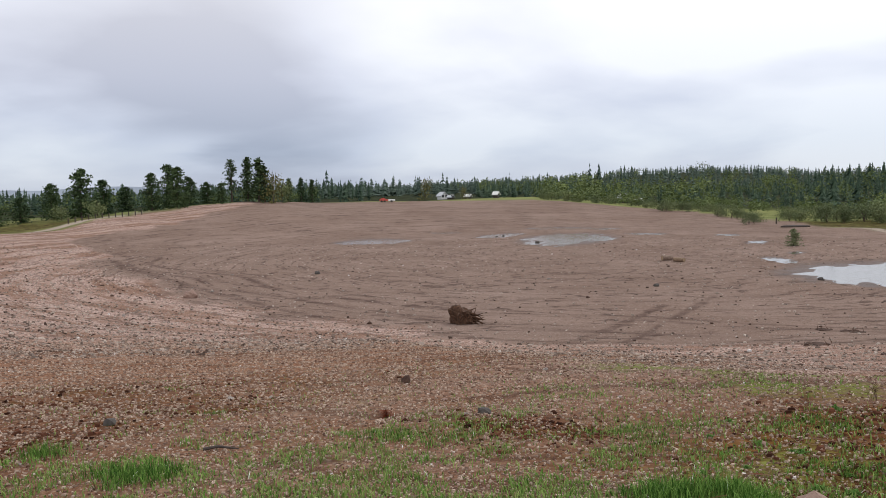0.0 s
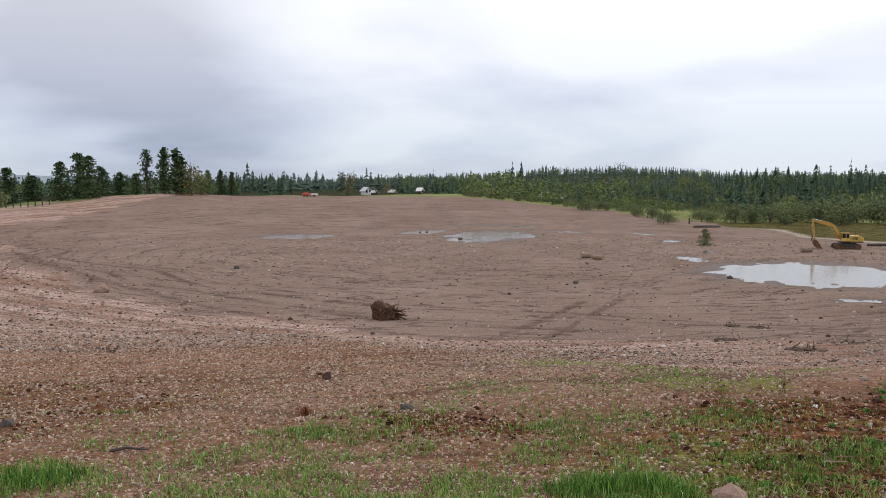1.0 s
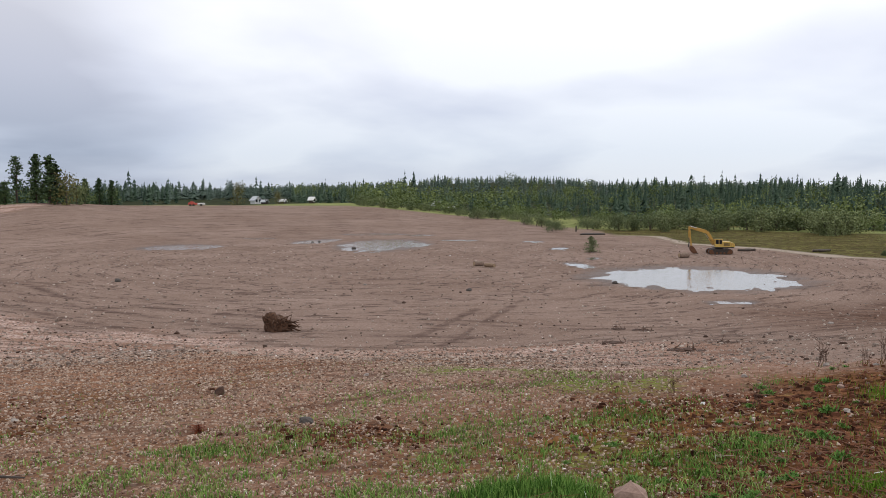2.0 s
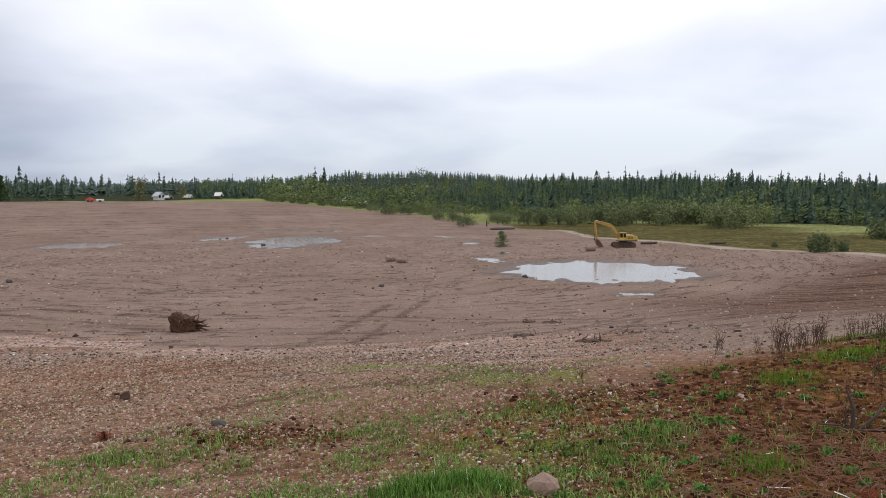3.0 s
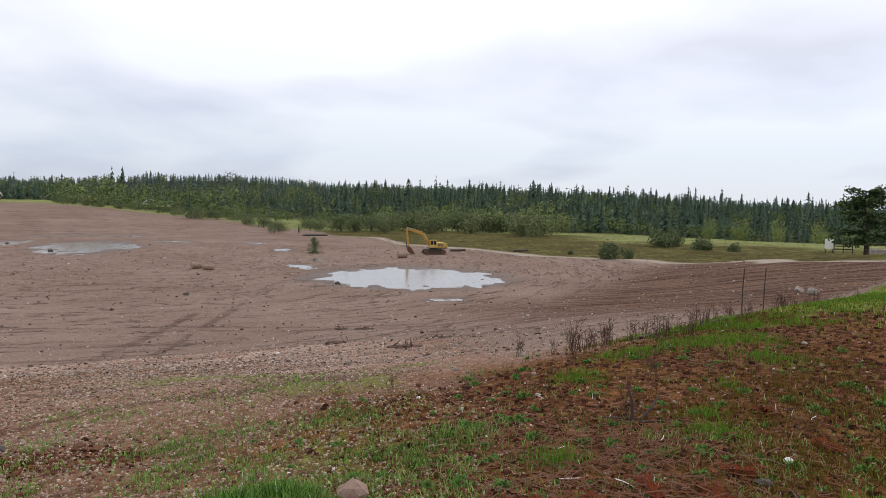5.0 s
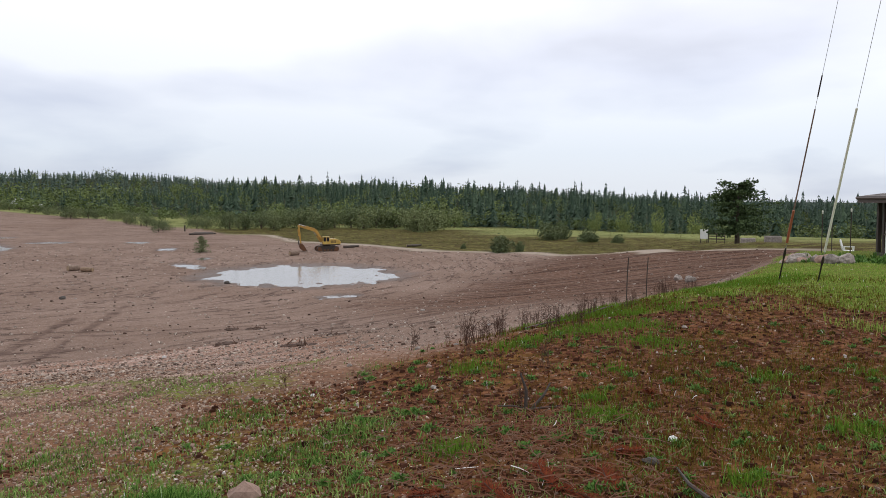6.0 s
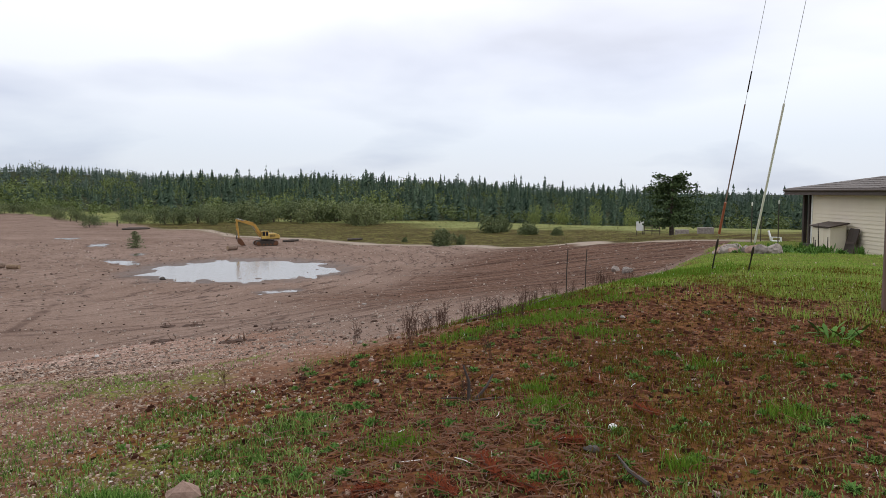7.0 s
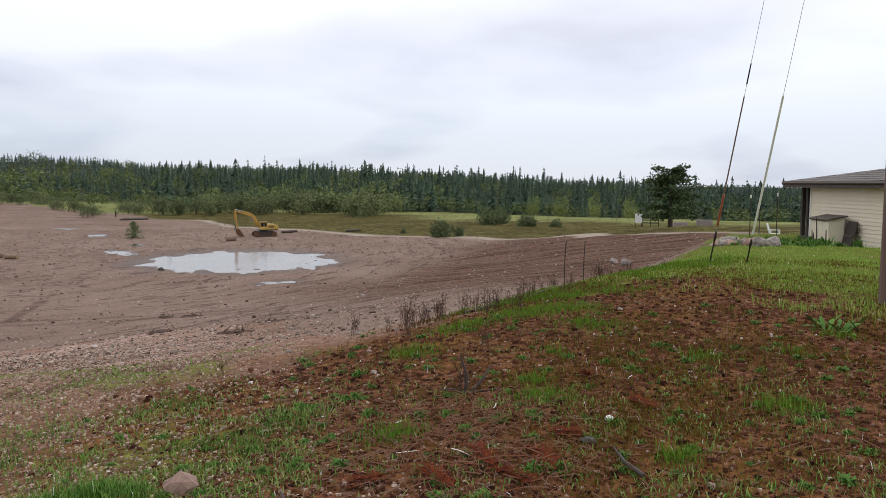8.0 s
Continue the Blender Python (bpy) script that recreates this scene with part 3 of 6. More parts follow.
def conifer(tiers, spokes, width, seed):
    """A unit-high conifer: a ragged spire of short drooping boughs on a thin trunk; arrays of points and triangles."""
    g = np.random.default_rng(seed)
    v, f = [], []
    full = g.uniform(0.62, 0.95)
    for k in range(tiers):
        h = 0.03 + 0.95 * ((k + g.uniform(-0.3, 0.3)) / tiers)
        reach = width * (1 - max(h, 0.0)) ** full * g.uniform(0.72, 1.15) + 0.012
        for j in range(spokes):
            a = 2 * math.pi * (j + g.uniform(-0.45, 0.45)) / spokes + 2.1 * k
            out, drop = reach * g.uniform(0.55, 1.2), g.uniform(0.03, 0.10)
            side = out * g.uniform(0.28, 0.42)
            c, s = math.cos(a), math.sin(a)
            at = len(v)
            top = h + g.uniform(0.04, 0.10)
            v += [(0, 0, top), (c * out * 0.5 - s * side, s * out * 0.5 + c * side, h + 0.01 - drop * 0.5), (c * out, s * out, h - drop), (c * out * 0.5 + s * side, s * out * 0.5 - c * side, h - drop * 0.6)]
            f += [(at, at + 1, at + 2), (at, at + 2, at + 3)]
    at = len(v)
    v += [(0.012, 0, 0), (-0.006, 0.01, 0), (-0.006, -0.01, 0), (0, 0, 1.04)]
    f += [(at, at + 1, at + 3), (at + 1, at + 2, at + 3), (at + 2, at, at + 3)]
    return np.array(v), np.array(f)


def broad(leaves, seed, wide=0.36, low=0.12, size=1.0):
    """A unit-high broad crown of many small leaf clumps with gaps."""
    g = np.random.default_rng(seed)
    bushy = low < 0.1
    lobes = [(g.normal(0, wide * 0.5), g.normal(0, wide * 0.5), g.uniform(0.10, 0.66) if bushy else g.uniform(low + 0.15, 0.80), g.uniform(0.18, 0.30) if bushy else g.uniform(0.12, 0.24)) for _ in range(11)]
    v, f = [], []
    for k in range(leaves):
        x, y, z, r = lobes[g.integers(len(lobes))]
        d = g.normal(size=3)
        d /= np.linalg.norm(d)
        p = np.array((x, y, z)) + d * r * g.uniform(0.55, 1.1)
        p[2] = max(p[2], low * g.uniform(0.3, 1))
        s = g.uniform(0.022, 0.046) * size
        u = g.normal(size=3)
        u /= np.linalg.norm(u)
        w = np.cross(u, g.normal(size=3))
        w /= np.linalg.norm(w)
        at = len(v)
        v += [p + u * s, p + w * s, p - u * s, p - w * s]
        f += [(at, at + 1, at + 2), (at, at + 2, at + 3)]
    v = np.array(v)
    v[:, 2] /= v[:, 2].max()
    return v, np.array(f)


def scatter(name, kinds, spots, material, label, category):
    """Many plants as one sheet of stuff. spots: rows of x, y, z, height, girth, tint."""
    g = np.random.default_rng(len(spots))
    vs, fs, ts, at = [], [], [], 0
    for x, y, z, h, w, tint in spots:
        v, f = kinds[g.integers(len(kinds))]
        a = g.uniform(0, 2 * math.pi)
        c, s = math.cos(a), math.sin(a)
        p = np.stack([(v[:, 0] * c - v[:, 1] * s) * h * w + x, (v[:, 0] * s + v[:, 1] * c) * h * w + y, v[:, 2] * h + z], -1)
        vs.append(p)
        fs.append(f + at)
        ts.append(np.full(len(v), tint))
        at += len(v)
    me = mesh_of(name, np.concatenate(vs), np.concatenate(fs), material, {"tint": np.concatenate(ts)})
    return tagged(new(name, me), label, category, kind="stuff")


def strewn(count, az, d, height, girth, tint, seed, keep=None, sink=0.2):
    g = np.random.default_rng(seed)
    a, r = np.radians(g.uniform(*az, count)), np.sqrt(g.uniform(d[0] ** 2, d[1] ** 2, count))
    x, y = -np.sin(a) * r, np.cos(a) * r
    ok = np.ones(count, bool) if keep is None else keep(x, y, np.degrees(a), r, g)
    x, y = x[ok], y[ok]
    z = ground_z(x, y) - sink
    n = len(x)
    tall = g.uniform(*height, n) * ((0.6 + 0.8 * fbm(x / 40, y / 40, 3, 77)) if r.max() > 257 else 1.0)
    return np.stack([x, y, z, tall, g.uniform(*girth, n), g.uniform(*tint, n)], -1)


def build_woods():
    firs = [conifer(11, 6, w, 100 + k) for k, w in enumerate((0.19, 0.24, 0.28, 0.32, 0.21, 0.27))]
    crowns = [broad(105, 200 + k, w, size=1.15) for k, w in enumerate((0.26, 0.30, 0.34, 0.28))]
    thin = [conifer(8, 5, w, 120 + k) for k, w in enumerate((0.22, 0.27, 0.32, 0.25))]

    def brink(x, y, a, r, g):
        return r > 272 + 62 * smooth(-14, 2, a) + 60 * (fbm(x / 45, y / 45, 3, 71) - 0.5)

    # the near wood climbs the slope; its edge draws back towards the middle
    right = strewn(2500, (-56, 24), (262, 640), (4.5, 12), (0.8, 1.4), (0.0, 1.0), 1, brink)
    right[:, 3] *= 1 - 0.32 * smooth(-8, 6, np.degrees(np.arctan2(-right[:, 0], right[:, 1])))
    left = strewn(560, (32, 64), (330, 700), (6, 11), (0.9, 1.4), (0, 0.9), 3)
    tall = strewn(120, (-52, 2), (300, 600), (12, 17), (0.75, 1.0), (0, 0.4), 4)
    scatter("conifer_woods", firs, np.concatenate([right, left, tall]), M_CONIFER, "dark green conifer forest behind the meadow", "forest")
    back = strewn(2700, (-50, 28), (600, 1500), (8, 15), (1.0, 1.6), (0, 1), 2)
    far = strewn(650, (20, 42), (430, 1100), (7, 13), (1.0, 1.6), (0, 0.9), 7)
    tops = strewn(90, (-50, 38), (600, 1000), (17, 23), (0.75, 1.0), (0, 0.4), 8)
    scatter("hill_forest", thin, np.concatenate([back, far, tops]), M_HILL, "dark conifer forest covering the low hills, paled by painted haze", "forest")
    light = strewn(720, (-52, 24), (262, 600), (5, 11), (0.8, 1.25), (0.0, 1), 5, lambda x, y, a, r, g: brink(x, y, a, r, g) & (g.uniform(0, 1, len(r)) < 0.3 + 0.4 * smooth(-22, -10, a)))
    light2 = strewn(60, (36, 62), (300, 420), (4, 8), (0.9, 1.3), (0.2, 0.9), 6)
    under = strewn(420, (-54, 20), (262, 345), (2.5, 6), (1.2, 1.9), (0.0, 0.45), 10)
    edge = strewn(46, (-17, -2), (228, 262), (4, 7.5), (1.0, 1.4), (0.2, 0.8), 11)
    light3 = strewn(150, (-20, 26), (520, 1200), (9, 15), (0.9, 1.3), (0.0, 0.9), 9)
    scatter("broadleaf_woods", crowns, np.concatenate([light, light2, light3, under, edge]), M_BROAD, "fresh green broad-leaved trees mixed into the forest", "trees")


build_woods()


def shrub_meshes(seed, leaves, wide, material, name="crown", size=0.8):
    v, f = broad(leaves, seed, wide, 0.03, size)
    return mesh_of(name, v, f, material)


def shrub(name, x, y, h, girth, crown, label, group="", sink=0.1):
    ob = thing(name, spot(x, y, -sink, (x * 37) % 360), label, "shrub", group)
    ob.scale = (h * girth, h * girth, h)
    part("crown", crown, None, ob)
    bm = bmesh.new()
    for k in range(4):
        a = k * 1.7
        tube(bm, [(0.02 * k, 0, 0), (0.05 * math.cos(a), 0.05 * math.sin(a), 0.3), (0.16 * math.cos(a), 0.16 * math.sin(a), 0.62)], [0.014, 0.010, 0.004], 5)
    part("trunk", bm, M_BARK, ob)
    return ob


def build_shrubs():
    g = np.random.default_rng(11)
    crowns = [shrub_meshes(300 + k, 800, w, m, "crown", 0.75) for k, (w, m) in enumerate(((0.34, M_LEAF), (0.42, M_LEAF), (0.38, M_LEAF2), (0.46, M_LEAF2)))]
    for k in range(125):
        a = 20.5 - 37 * (k / 125) + g.uniform(-0.5, 0.5)
        if fbm(np.array([a / 1.1]), np.array([3.0]), 2, 57)[0] > 0.74:
            continue
        d = 208 + g.uniform(0, 40) + 75 * float(smooth(4, 15, a)) + 12 * math.sin(a)
        x, y = -math.sin(radians(a)) * d, math.cos(radians(a)) * d
        shrub("willow_shrub", x, y, g.uniform(2.4, 4.4) + 2.9 * float(smooth(4, -8, a)), g.uniform(1.0, 1.6), crowns[g.integers(4)], "dense olive-green willow shrub at the meadow's edge", "willow shrubs")
    bushes = [shrub_meshes(350 + k, 1900, 0.26, M_LEAF2, "crown", 0.75) for k in range(2)]
    for a, d, h, w in ((-19.8, 122, 3.3, 1.3), (-23.4, 168, 4.6, 1.2), (-24.4, 172, 3.6, 1.1), (-26.3, 164, 3.0, 1.6), (-28.3, 162, 2.0, 1.3), (-17.0, 130, 1.0, 1.0), (-21.2, 124, 1.9, 1.0)):
        shrub("meadow_bush", -math.sin(radians(a)) * d, math.cos(radians(a)) * d, h * 1.15, w * 1.1, bushes[h > 3.2], "rounded dark green bush in the rough meadow", "meadow bushes", 0.2 * h)


build_shrubs()


def build_meadow():
    tufts = [broad(34, 700 + k, 0.55, 0.0) for k in range(4)]

    def rough(x, y, a, r, g):
        return masks(x, y)["meadow"] > 0.5

    spots = strewn(2000, (-40, 8), (95, 255), (0.25, 1.1), (1.0, 2.2), (0, 1), 12, rough, 0.05)
    tone = leafy("rough_meadow_growth", (0.045, 0.045, 0.016), (0.17, 0.16, 0.05), "tint")
    scatter("meadow_growth", tufts, spots, tone, "rough olive-brown tussocks and weeds in the meadow", "meadow plants")


build_meadow()

# ---- standing trees ----
def pine_mesh(seed, boughs=60, clumps=16, wide=0.2, low=0.12, round_top=0.0, size=0.022, needles=None):
    """A unit-high pine crown: boughs set round the trunk, each carrying clumps of needles."""
    g = np.random.default_rng(seed)
    v, f = [], []
    for k in range(boughs):
        h = low + (0.98 - low) * ((k + g.uniform(0, 0.8)) / boughs)
        full = (1 - h) ** 0.7 * (1 - round_top) + round_top * math.sqrt(max(0.02, 1 - ((h - 0.60) / 0.42) ** 2)) * 0.9
        reach = wide * full * g.uniform(0.55, 1.25) + 0.012
        a = g.uniform(0, 2 * math.pi)
        rise = g.uniform(-0.25, 0.35)
        for j in range(clumps):
            t = (j + 1) / clumps
            c = np.array((math.cos(a) * reach * t, math.sin(a) * reach * t, h + rise * reach * t - 0.05 * t * t * (1 - h)))
            c += g.normal(0, 0.010 + 0.012 * t, 3)
            s = size * g.uniform(0.6, 1.3)
            u = g.normal(size=3)
            u /= np.linalg.norm(u)
            w = np.cross(u, g.normal(size=3))
            w /= np.linalg.norm(w)
            at = len(v)
            v += [c + u * s, c + w * s * 0.7, c - u * s, c - w * s * 0.7]
            f += [(at, at + 1, at + 2), (at, at + 2, at + 3)]
    return mesh_of("crown", np.array(v), np.array(f), needles or M_NEEDLE)


def trunk_mesh(seed, limbs=10, thick=0.02, low=0.2):
    g = np.random.default_rng(seed)
    bm = tube(bmesh.new(), [(0, 0, -0.02), (0.006, 0, 0.25), (-0.004, 0.005, 0.6), (0, 0, 0.96)], [thick, thick * 0.8, thick * 0.5, thick * 0.12], 8)
    for k in range(limbs):
        h, a = low + (0.9 - low) * k / limbs, g.uniform(0, 6.28)
        r = 0.16 * (1 - h) + 0.03
        tube(bm, [(0, 0, h), (math.cos(a) * r, math.sin(a) * r, h + 0.02)], [thick * 0.25, thick * 0.08], 5)
    me = bpy.data.meshes.new("trunk")
    bm.to_mesh(me)
    bm.free()
    me.materials.append(M_BARK)
    return me


def tree(name, x, y, h, girth, crown, trunk, label, group=""):
    ob = thing(name, spot(x, y, -0.1, (x * 53) % 360), label, "tree", group)
    ob.scale = (h * girth, h * girth, h)
    part("crown", crown, None, ob)
    part("trunk", trunk, None, ob)
    return ob


def polar(az, d):
    return -math.sin(radians(az)) * d, math.cos(radians(az)) * d


def build_trees():
    slim = [pine_mesh(400 + k, 90, 16, 0.22, 0.08) for k in range(3)]
    bare = [pine_mesh(410 + k, 46, 14, 0.20, 0.30, 0.3) for k in range(2)]
    bushy = [pine_mesh(420 + k, 120, 19, 0.36, 0.03, 0.18, 0.024) for k in range(2)]
    big = pine_mesh(430, 74, 110, 0.50, 0.24, 0.85, 0.018)
    trunks = [trunk_mesh(440 + k) for k in range(3)]
    # beyond the far left rim: bearing, distance, height, girth, crown
    for k, (az, d, h, w, c) in enumerate(((51.8, 232, 13.5, 1.0, bushy[0]), (53.6, 236, 10.0, 1.0, bushy[1]), (50.4, 240, 10.0, 1.0, bushy[0]), (47.3, 228, 10.5, 0.9, bushy[1]), (46.2, 232, 12.6, 0.8, bushy[0]), (45.6, 226, 11.5, 0.9, bushy[1]),
                                          (44.8, 236, 8.5, 1.0, bushy[0]), (41.9, 238, 13.0, 1.0, bare[0]), (40.8, 240, 13.6, 1.0, slim[1]), (40.0, 234, 13.0, 1.25, slim[2]), (39.6, 236, 11.0, 1.1, slim[0]), (42.6, 232, 6.0, 1.2, bushy[0]),
                                          (37.9, 262, 8.5, 1.0, slim[0]), (37.0, 268, 9.0, 1.0, slim[2]), (36.2, 270, 8.5, 1.1, slim[1]), (55.4, 232, 7.0, 1.3, bushy[0]), (56.9, 226, 6.0, 1.5, bushy[1]), (58.6, 222, 6.5, 1.5, bushy[0]),
                                          (49.0, 250, 7.5, 1.3, bushy[1]), (43.6, 250, 7.5, 1.2, bushy[0]))):
        x, y = polar(az, d)
        tree("pine_tree", x, y, h, w * 1.25, c, trunks[k % 3], "tall dark pine behind the rim of the dirt field", "pines beyond the rim")
    x, y = polar(-36.5, 150)
    tree("pine_tree", x, y, 12.2, 1.18, big, trunk_mesh(450, 16, 0.035, 0.15), "broad round-topped dark green pine standing alone", "")
    small = pine_mesh(460, 130, 20, 0.44, 0.03, 0.0, 0.028, leafy("sapling_needles", (0.10, 0.125, 0.065), (0.24, 0.26, 0.14)))
    x, y = polar(2.0, 126)
    tree("pine_sapling", x, y, 2.7, 1.35, small, trunks[0], "small lone pine sapling growing out of bare dirt")
    yellow = shrub_meshes(470, 500, 0.24, leafy("budding_leaves", (0.10, 0.095, 0.035), (0.20, 0.18, 0.07)))
    green = shrub_meshes(471, 700, 0.30, M_LEAF)
    fresh = shrub_meshes(472, 900, 0.30, leafy("fresh_birch_leaves", (0.12, 0.155, 0.05), (0.27, 0.32, 0.11)))
    for az, d, h, w, c, what in ((39.0, 232, 10.0, 0.8, yellow, "pale budding birch beside tall pines"), (38.4, 240, 7.5, 1.0, green, "fresh green birch beside tall pines"), (27.9, 330, 10.5, 0.8, yellow, "bare pale cottonwood just coming into leaf"),
                                 (25.0, 340, 6.0, 0.9, yellow, "bare pale cottonwood just coming into leaf"), (-26.8, 264, 7.5, 0.75, fresh, "fresh yellow-green birch at the forest edge"), (-28.8, 262, 8.0, 0.8, fresh, "fresh yellow-green birch at the forest edge"), (-31.0, 263, 7.8, 0.7, fresh, "fresh yellow-green birch at the forest edge"),
                                 (-33.6, 258, 6.8, 0.85, fresh, "fresh yellow-green birch at the forest edge"), (-3.4, 300, 8.5, 0.8, fresh, "fresh yellow-green birch at the forest edge"), (-7.8, 296, 9.5, 0.9, fresh, "fresh yellow-green birch at the forest edge"),
                                 (-16.5, 285, 8.0, 0.8, fresh, "fresh yellow-green birch at the forest edge"), (53.0, 225, 4.5, 1.4, green, "low green bush at the roadside"), (50.8, 222, 5.0, 1.3, green, "low green bush at the roadside")):
        x, y = polar(az, d)
        tree("leafing_tree", x, y, h, w, c, trunks[1], what)


build_trees()

# ---- the excavator ----
M_YELLOW = plain("worn_yellow_paint", (0.40, 0.25, 0.045), (0.62, 0.43, 0.11), 2.0, 0.45, bump=0.05, distance=0.004)
M_BOOM = plain("faded_orange_paint", (0.34, 0.18, 0.03), (0.52, 0.31, 0.06), 2.0, 0.5, bump=0.05, distance=0.004)
M_STEEL = plain("greasy_steel", (0.030, 0.026, 0.023), (0.075, 0.06, 0.05), 4, 0.55, 0.6)
M_RUST = plain("rusty_steel", (0.085, 0.035, 0.018), (0.17, 0.075, 0.035), 5, 0.8, 0.2)
M_GLASS_DARK = plain("dark_glass", (0.012, 0.014, 0.016), (0.02, 0.022, 0.025), 2, 0.08, bump=0.0)
M_CHROME = plain("chromed_rod", (0.5, 0.5, 0.5), (0.6, 0.6, 0.6), 3, 0.2, 1.0, bump=0.0)


def limb(bm, a, b, w0, w1, y0, y1):
    """A welded box beam from a to b in the x-z plane, deep w0 at a and w1 at b."""
    ax, az, bx, bz = *a, *b
    n = Vector((-(bz - az), bx - ax)).normalized()
    return prism(bm, [(ax + n.x * w0 / 2, az + n.y * w0 / 2), (bx + n.x * w1 / 2, bz + n.y * w1 / 2), (bx - n.x * w1 / 2, bz - n.y * w1 / 2), (ax - n.x * w0 / 2, az - n.y * w0 / 2)], y0, y1, 0.02)


def build_excavator():
    ob = thing("excavator", spot(15.0, 124.5, -0.03, 184), "yellow tracked excavator with folded orange boom parked on dirt", "excavator")
    ob.scale = (0.9, 0.9, 0.92)
    for side in (-1, 1):
        y0 = side * 1.15
        outline = [(-1.65, 0.02), (1.65, 0.02), (1.92, 0.22), (1.98, 0.48), (1.86, 0.76), (1.6, 0.90), (-1.6, 0.90), (-1.86, 0.76), (-1.98, 0.48), (-1.92, 0.22)]
        track = part("track", prism(bmesh.new(), outline, y0 - 0.27, y0 + 0.27, 0.02), M_STEEL, ob)
        for k in range(10):
            x = -1.6 + k * 0.355
            for z0, z1 in ((-0.02, 0.03), (0.89, 0.94)):
                part("track_shoe", boxed(x - 0.03, x + 0.03, y0 - 0.29, y0 + 0.29, z0, z1), M_STEEL, track)
        for k in range(5):
            bm = bmesh.new()
            bmesh.ops.create_cone(bm, cap_ends=True, segments=14, radius1=0.17, radius2=0.17, depth=0.58, matrix=pose(-1.2 + k * 0.6, y0, 0.26, 90))
            part("roller", bm, M_RUST, track)
        for x in (-1.55, 1.55):
            bm = bmesh.new()
            bmesh.ops.create_cone(bm, cap_ends=True, segments=18, radius1=0.36, radius2=0.36, depth=0.60, matrix=pose(x, y0, 0.47, 90))
            part("idler_wheel", bm, M_RUST, track)
    part("undercarriage", boxed(-0.8, 0.8, -0.95, 0.95, 0.45, 0.95, bevel=0.05), M_STEEL, ob)
    bm = bmesh.new()
    bmesh.ops.create_cone(bm, cap_ends=True, segments=24, radius1=0.7, radius2=0.7, depth=0.16, matrix=pose(0, 0, 1.02))
    part("slew_ring", bm, M_STEEL, ob)
    deck = part("deck", boxed(-2.2, 1.05, -1.2, 1.2, 1.08, 1.24, bevel=0.03), M_STEEL, ob)
    engine = part("engine_housing", prism(bmesh.new(), [(-1.75, 1.25), (-0.35, 1.25), (-0.35, 2.08), (-0.5, 2.16), (-1.62, 2.16), (-1.75, 2.05)], -1.15, 1.15, 0.03), M_YELLOW, ob)
    part("counterweight", prism(bmesh.new(), [(-2.3, 1.25), (-1.77, 1.25), (-1.77, 2.0), (-2.05, 2.0), (-2.3, 1.75)], -1.2, 1.2, 0.05), M_YELLOW, ob)
    for k in range(6):
        part("grille_slat", boxed(-1.45 + k * 0.16, -1.36 + k * 0.16, 1.15, 1.17, 1.45, 1.95), M_STEEL, engine)
    part("exhaust_pipe", tube(bmesh.new(), [(-1.2, 0.4, 2.1), (-1.2, 0.4, 2.42), (-1.28, 0.4, 2.55)], [0.05, 0.05, 0.05], 8), M_RUST, engine)
    cab = part("cab", boxed(-0.32, 0.88, 0.35, 1.2, 1.25, 1.75, bevel=0.04), M_YELLOW, ob)
    part("cab_roof", boxed(-0.34, 0.95, 0.32, 1.22, 2.48, 2.58, bevel=0.03), M_YELLOW, cab)
    for x, y in ((-0.27, 0.40), (-0.27, 1.15), (0.83, 0.40), (0.83, 1.15), (0.25, 1.16)):
        part("cab_post", boxed(x - 0.04, x + 0.04, y - 0.04, y + 0.04, 1.73, 2.5), M_YELLOW, cab)
    part("window_pane", boxed(-0.22, 0.8, 1.13, 1.145, 1.75, 2.48), M_GLASS_DARK, cab)
    part("window_pane", boxed(-0.22, 0.8, 0.42, 0.435, 1.75, 2.48), M_GLASS_DARK, cab)
    part("operator_seat", prism(bmesh.new(), [(-0.15, 1.74), (0.35, 1.74), (0.35, 1.85), (0.0, 1.87), (-0.1, 2.3), (-0.2, 2.3)], 0.55, 1.0, 0.02), M_STEEL, cab)
    boom = part("boom", limb(bmesh.new(), (0.6, 1.5), (1.95, 3.62), 0.40, 0.46, -0.24, 0.20), M_BOOM, ob)
    part("boom_arm", limb(bmesh.new(), (1.84, 3.58), (4.9, 4.42), 0.44, 0.24, -0.235, 0.195), M_BOOM, boom)
    part("stick", limb(bmesh.new(), (5.0, 4.62), (4.62, 1.4), 0.30, 0.20, -0.17, 0.13), M_BOOM, ob)
    for a, b in (((1.0, 1.5), (2.4, 3.45)), ((2.1, 3.95), (4.95, 4.72)), ((5.1, 3.9), (4.9, 1.95))):
        p, q = Vector((a[0], -0.02, a[1])), Vector((b[0], -0.02, b[1]))
        ram = part("hydraulic_ram", tube(bmesh.new(), [p, p.lerp(q, 0.58)], [0.085, 0.085], 10), M_BOOM, ob)
        part("piston_rod", tube(bmesh.new(), [p.lerp(q, 0.56), q], [0.045, 0.045], 8), M_CHROME, ram)
    bucket = part("bucket", prism(bmesh.new(), [(4.80, 1.45), (4.47, 1.40), (4.10, 1.05), (3.70, 0.35), (3.77, 0.18), (4.25, 0.12), (4.70, 0.45), (4.90, 0.95)], -0.5, 0.5, 0.02), M_RUST, ob)
    for k in range(5):
        y = -0.42 + k * 0.21
        part("bucket_tooth", prism(bmesh.new(), [(3.79, 0.32), (3.57, 0.10), (3.61, 0.04), (3.81, 0.18)], y - 0.035, y + 0.035), M_STEEL, bucket)
    part("linkage", limb(bmesh.new(), (4.97, 1.95), (5.1, 1.2), 0.12, 0.12, -0.2, 0.2), M_STEEL, ob)


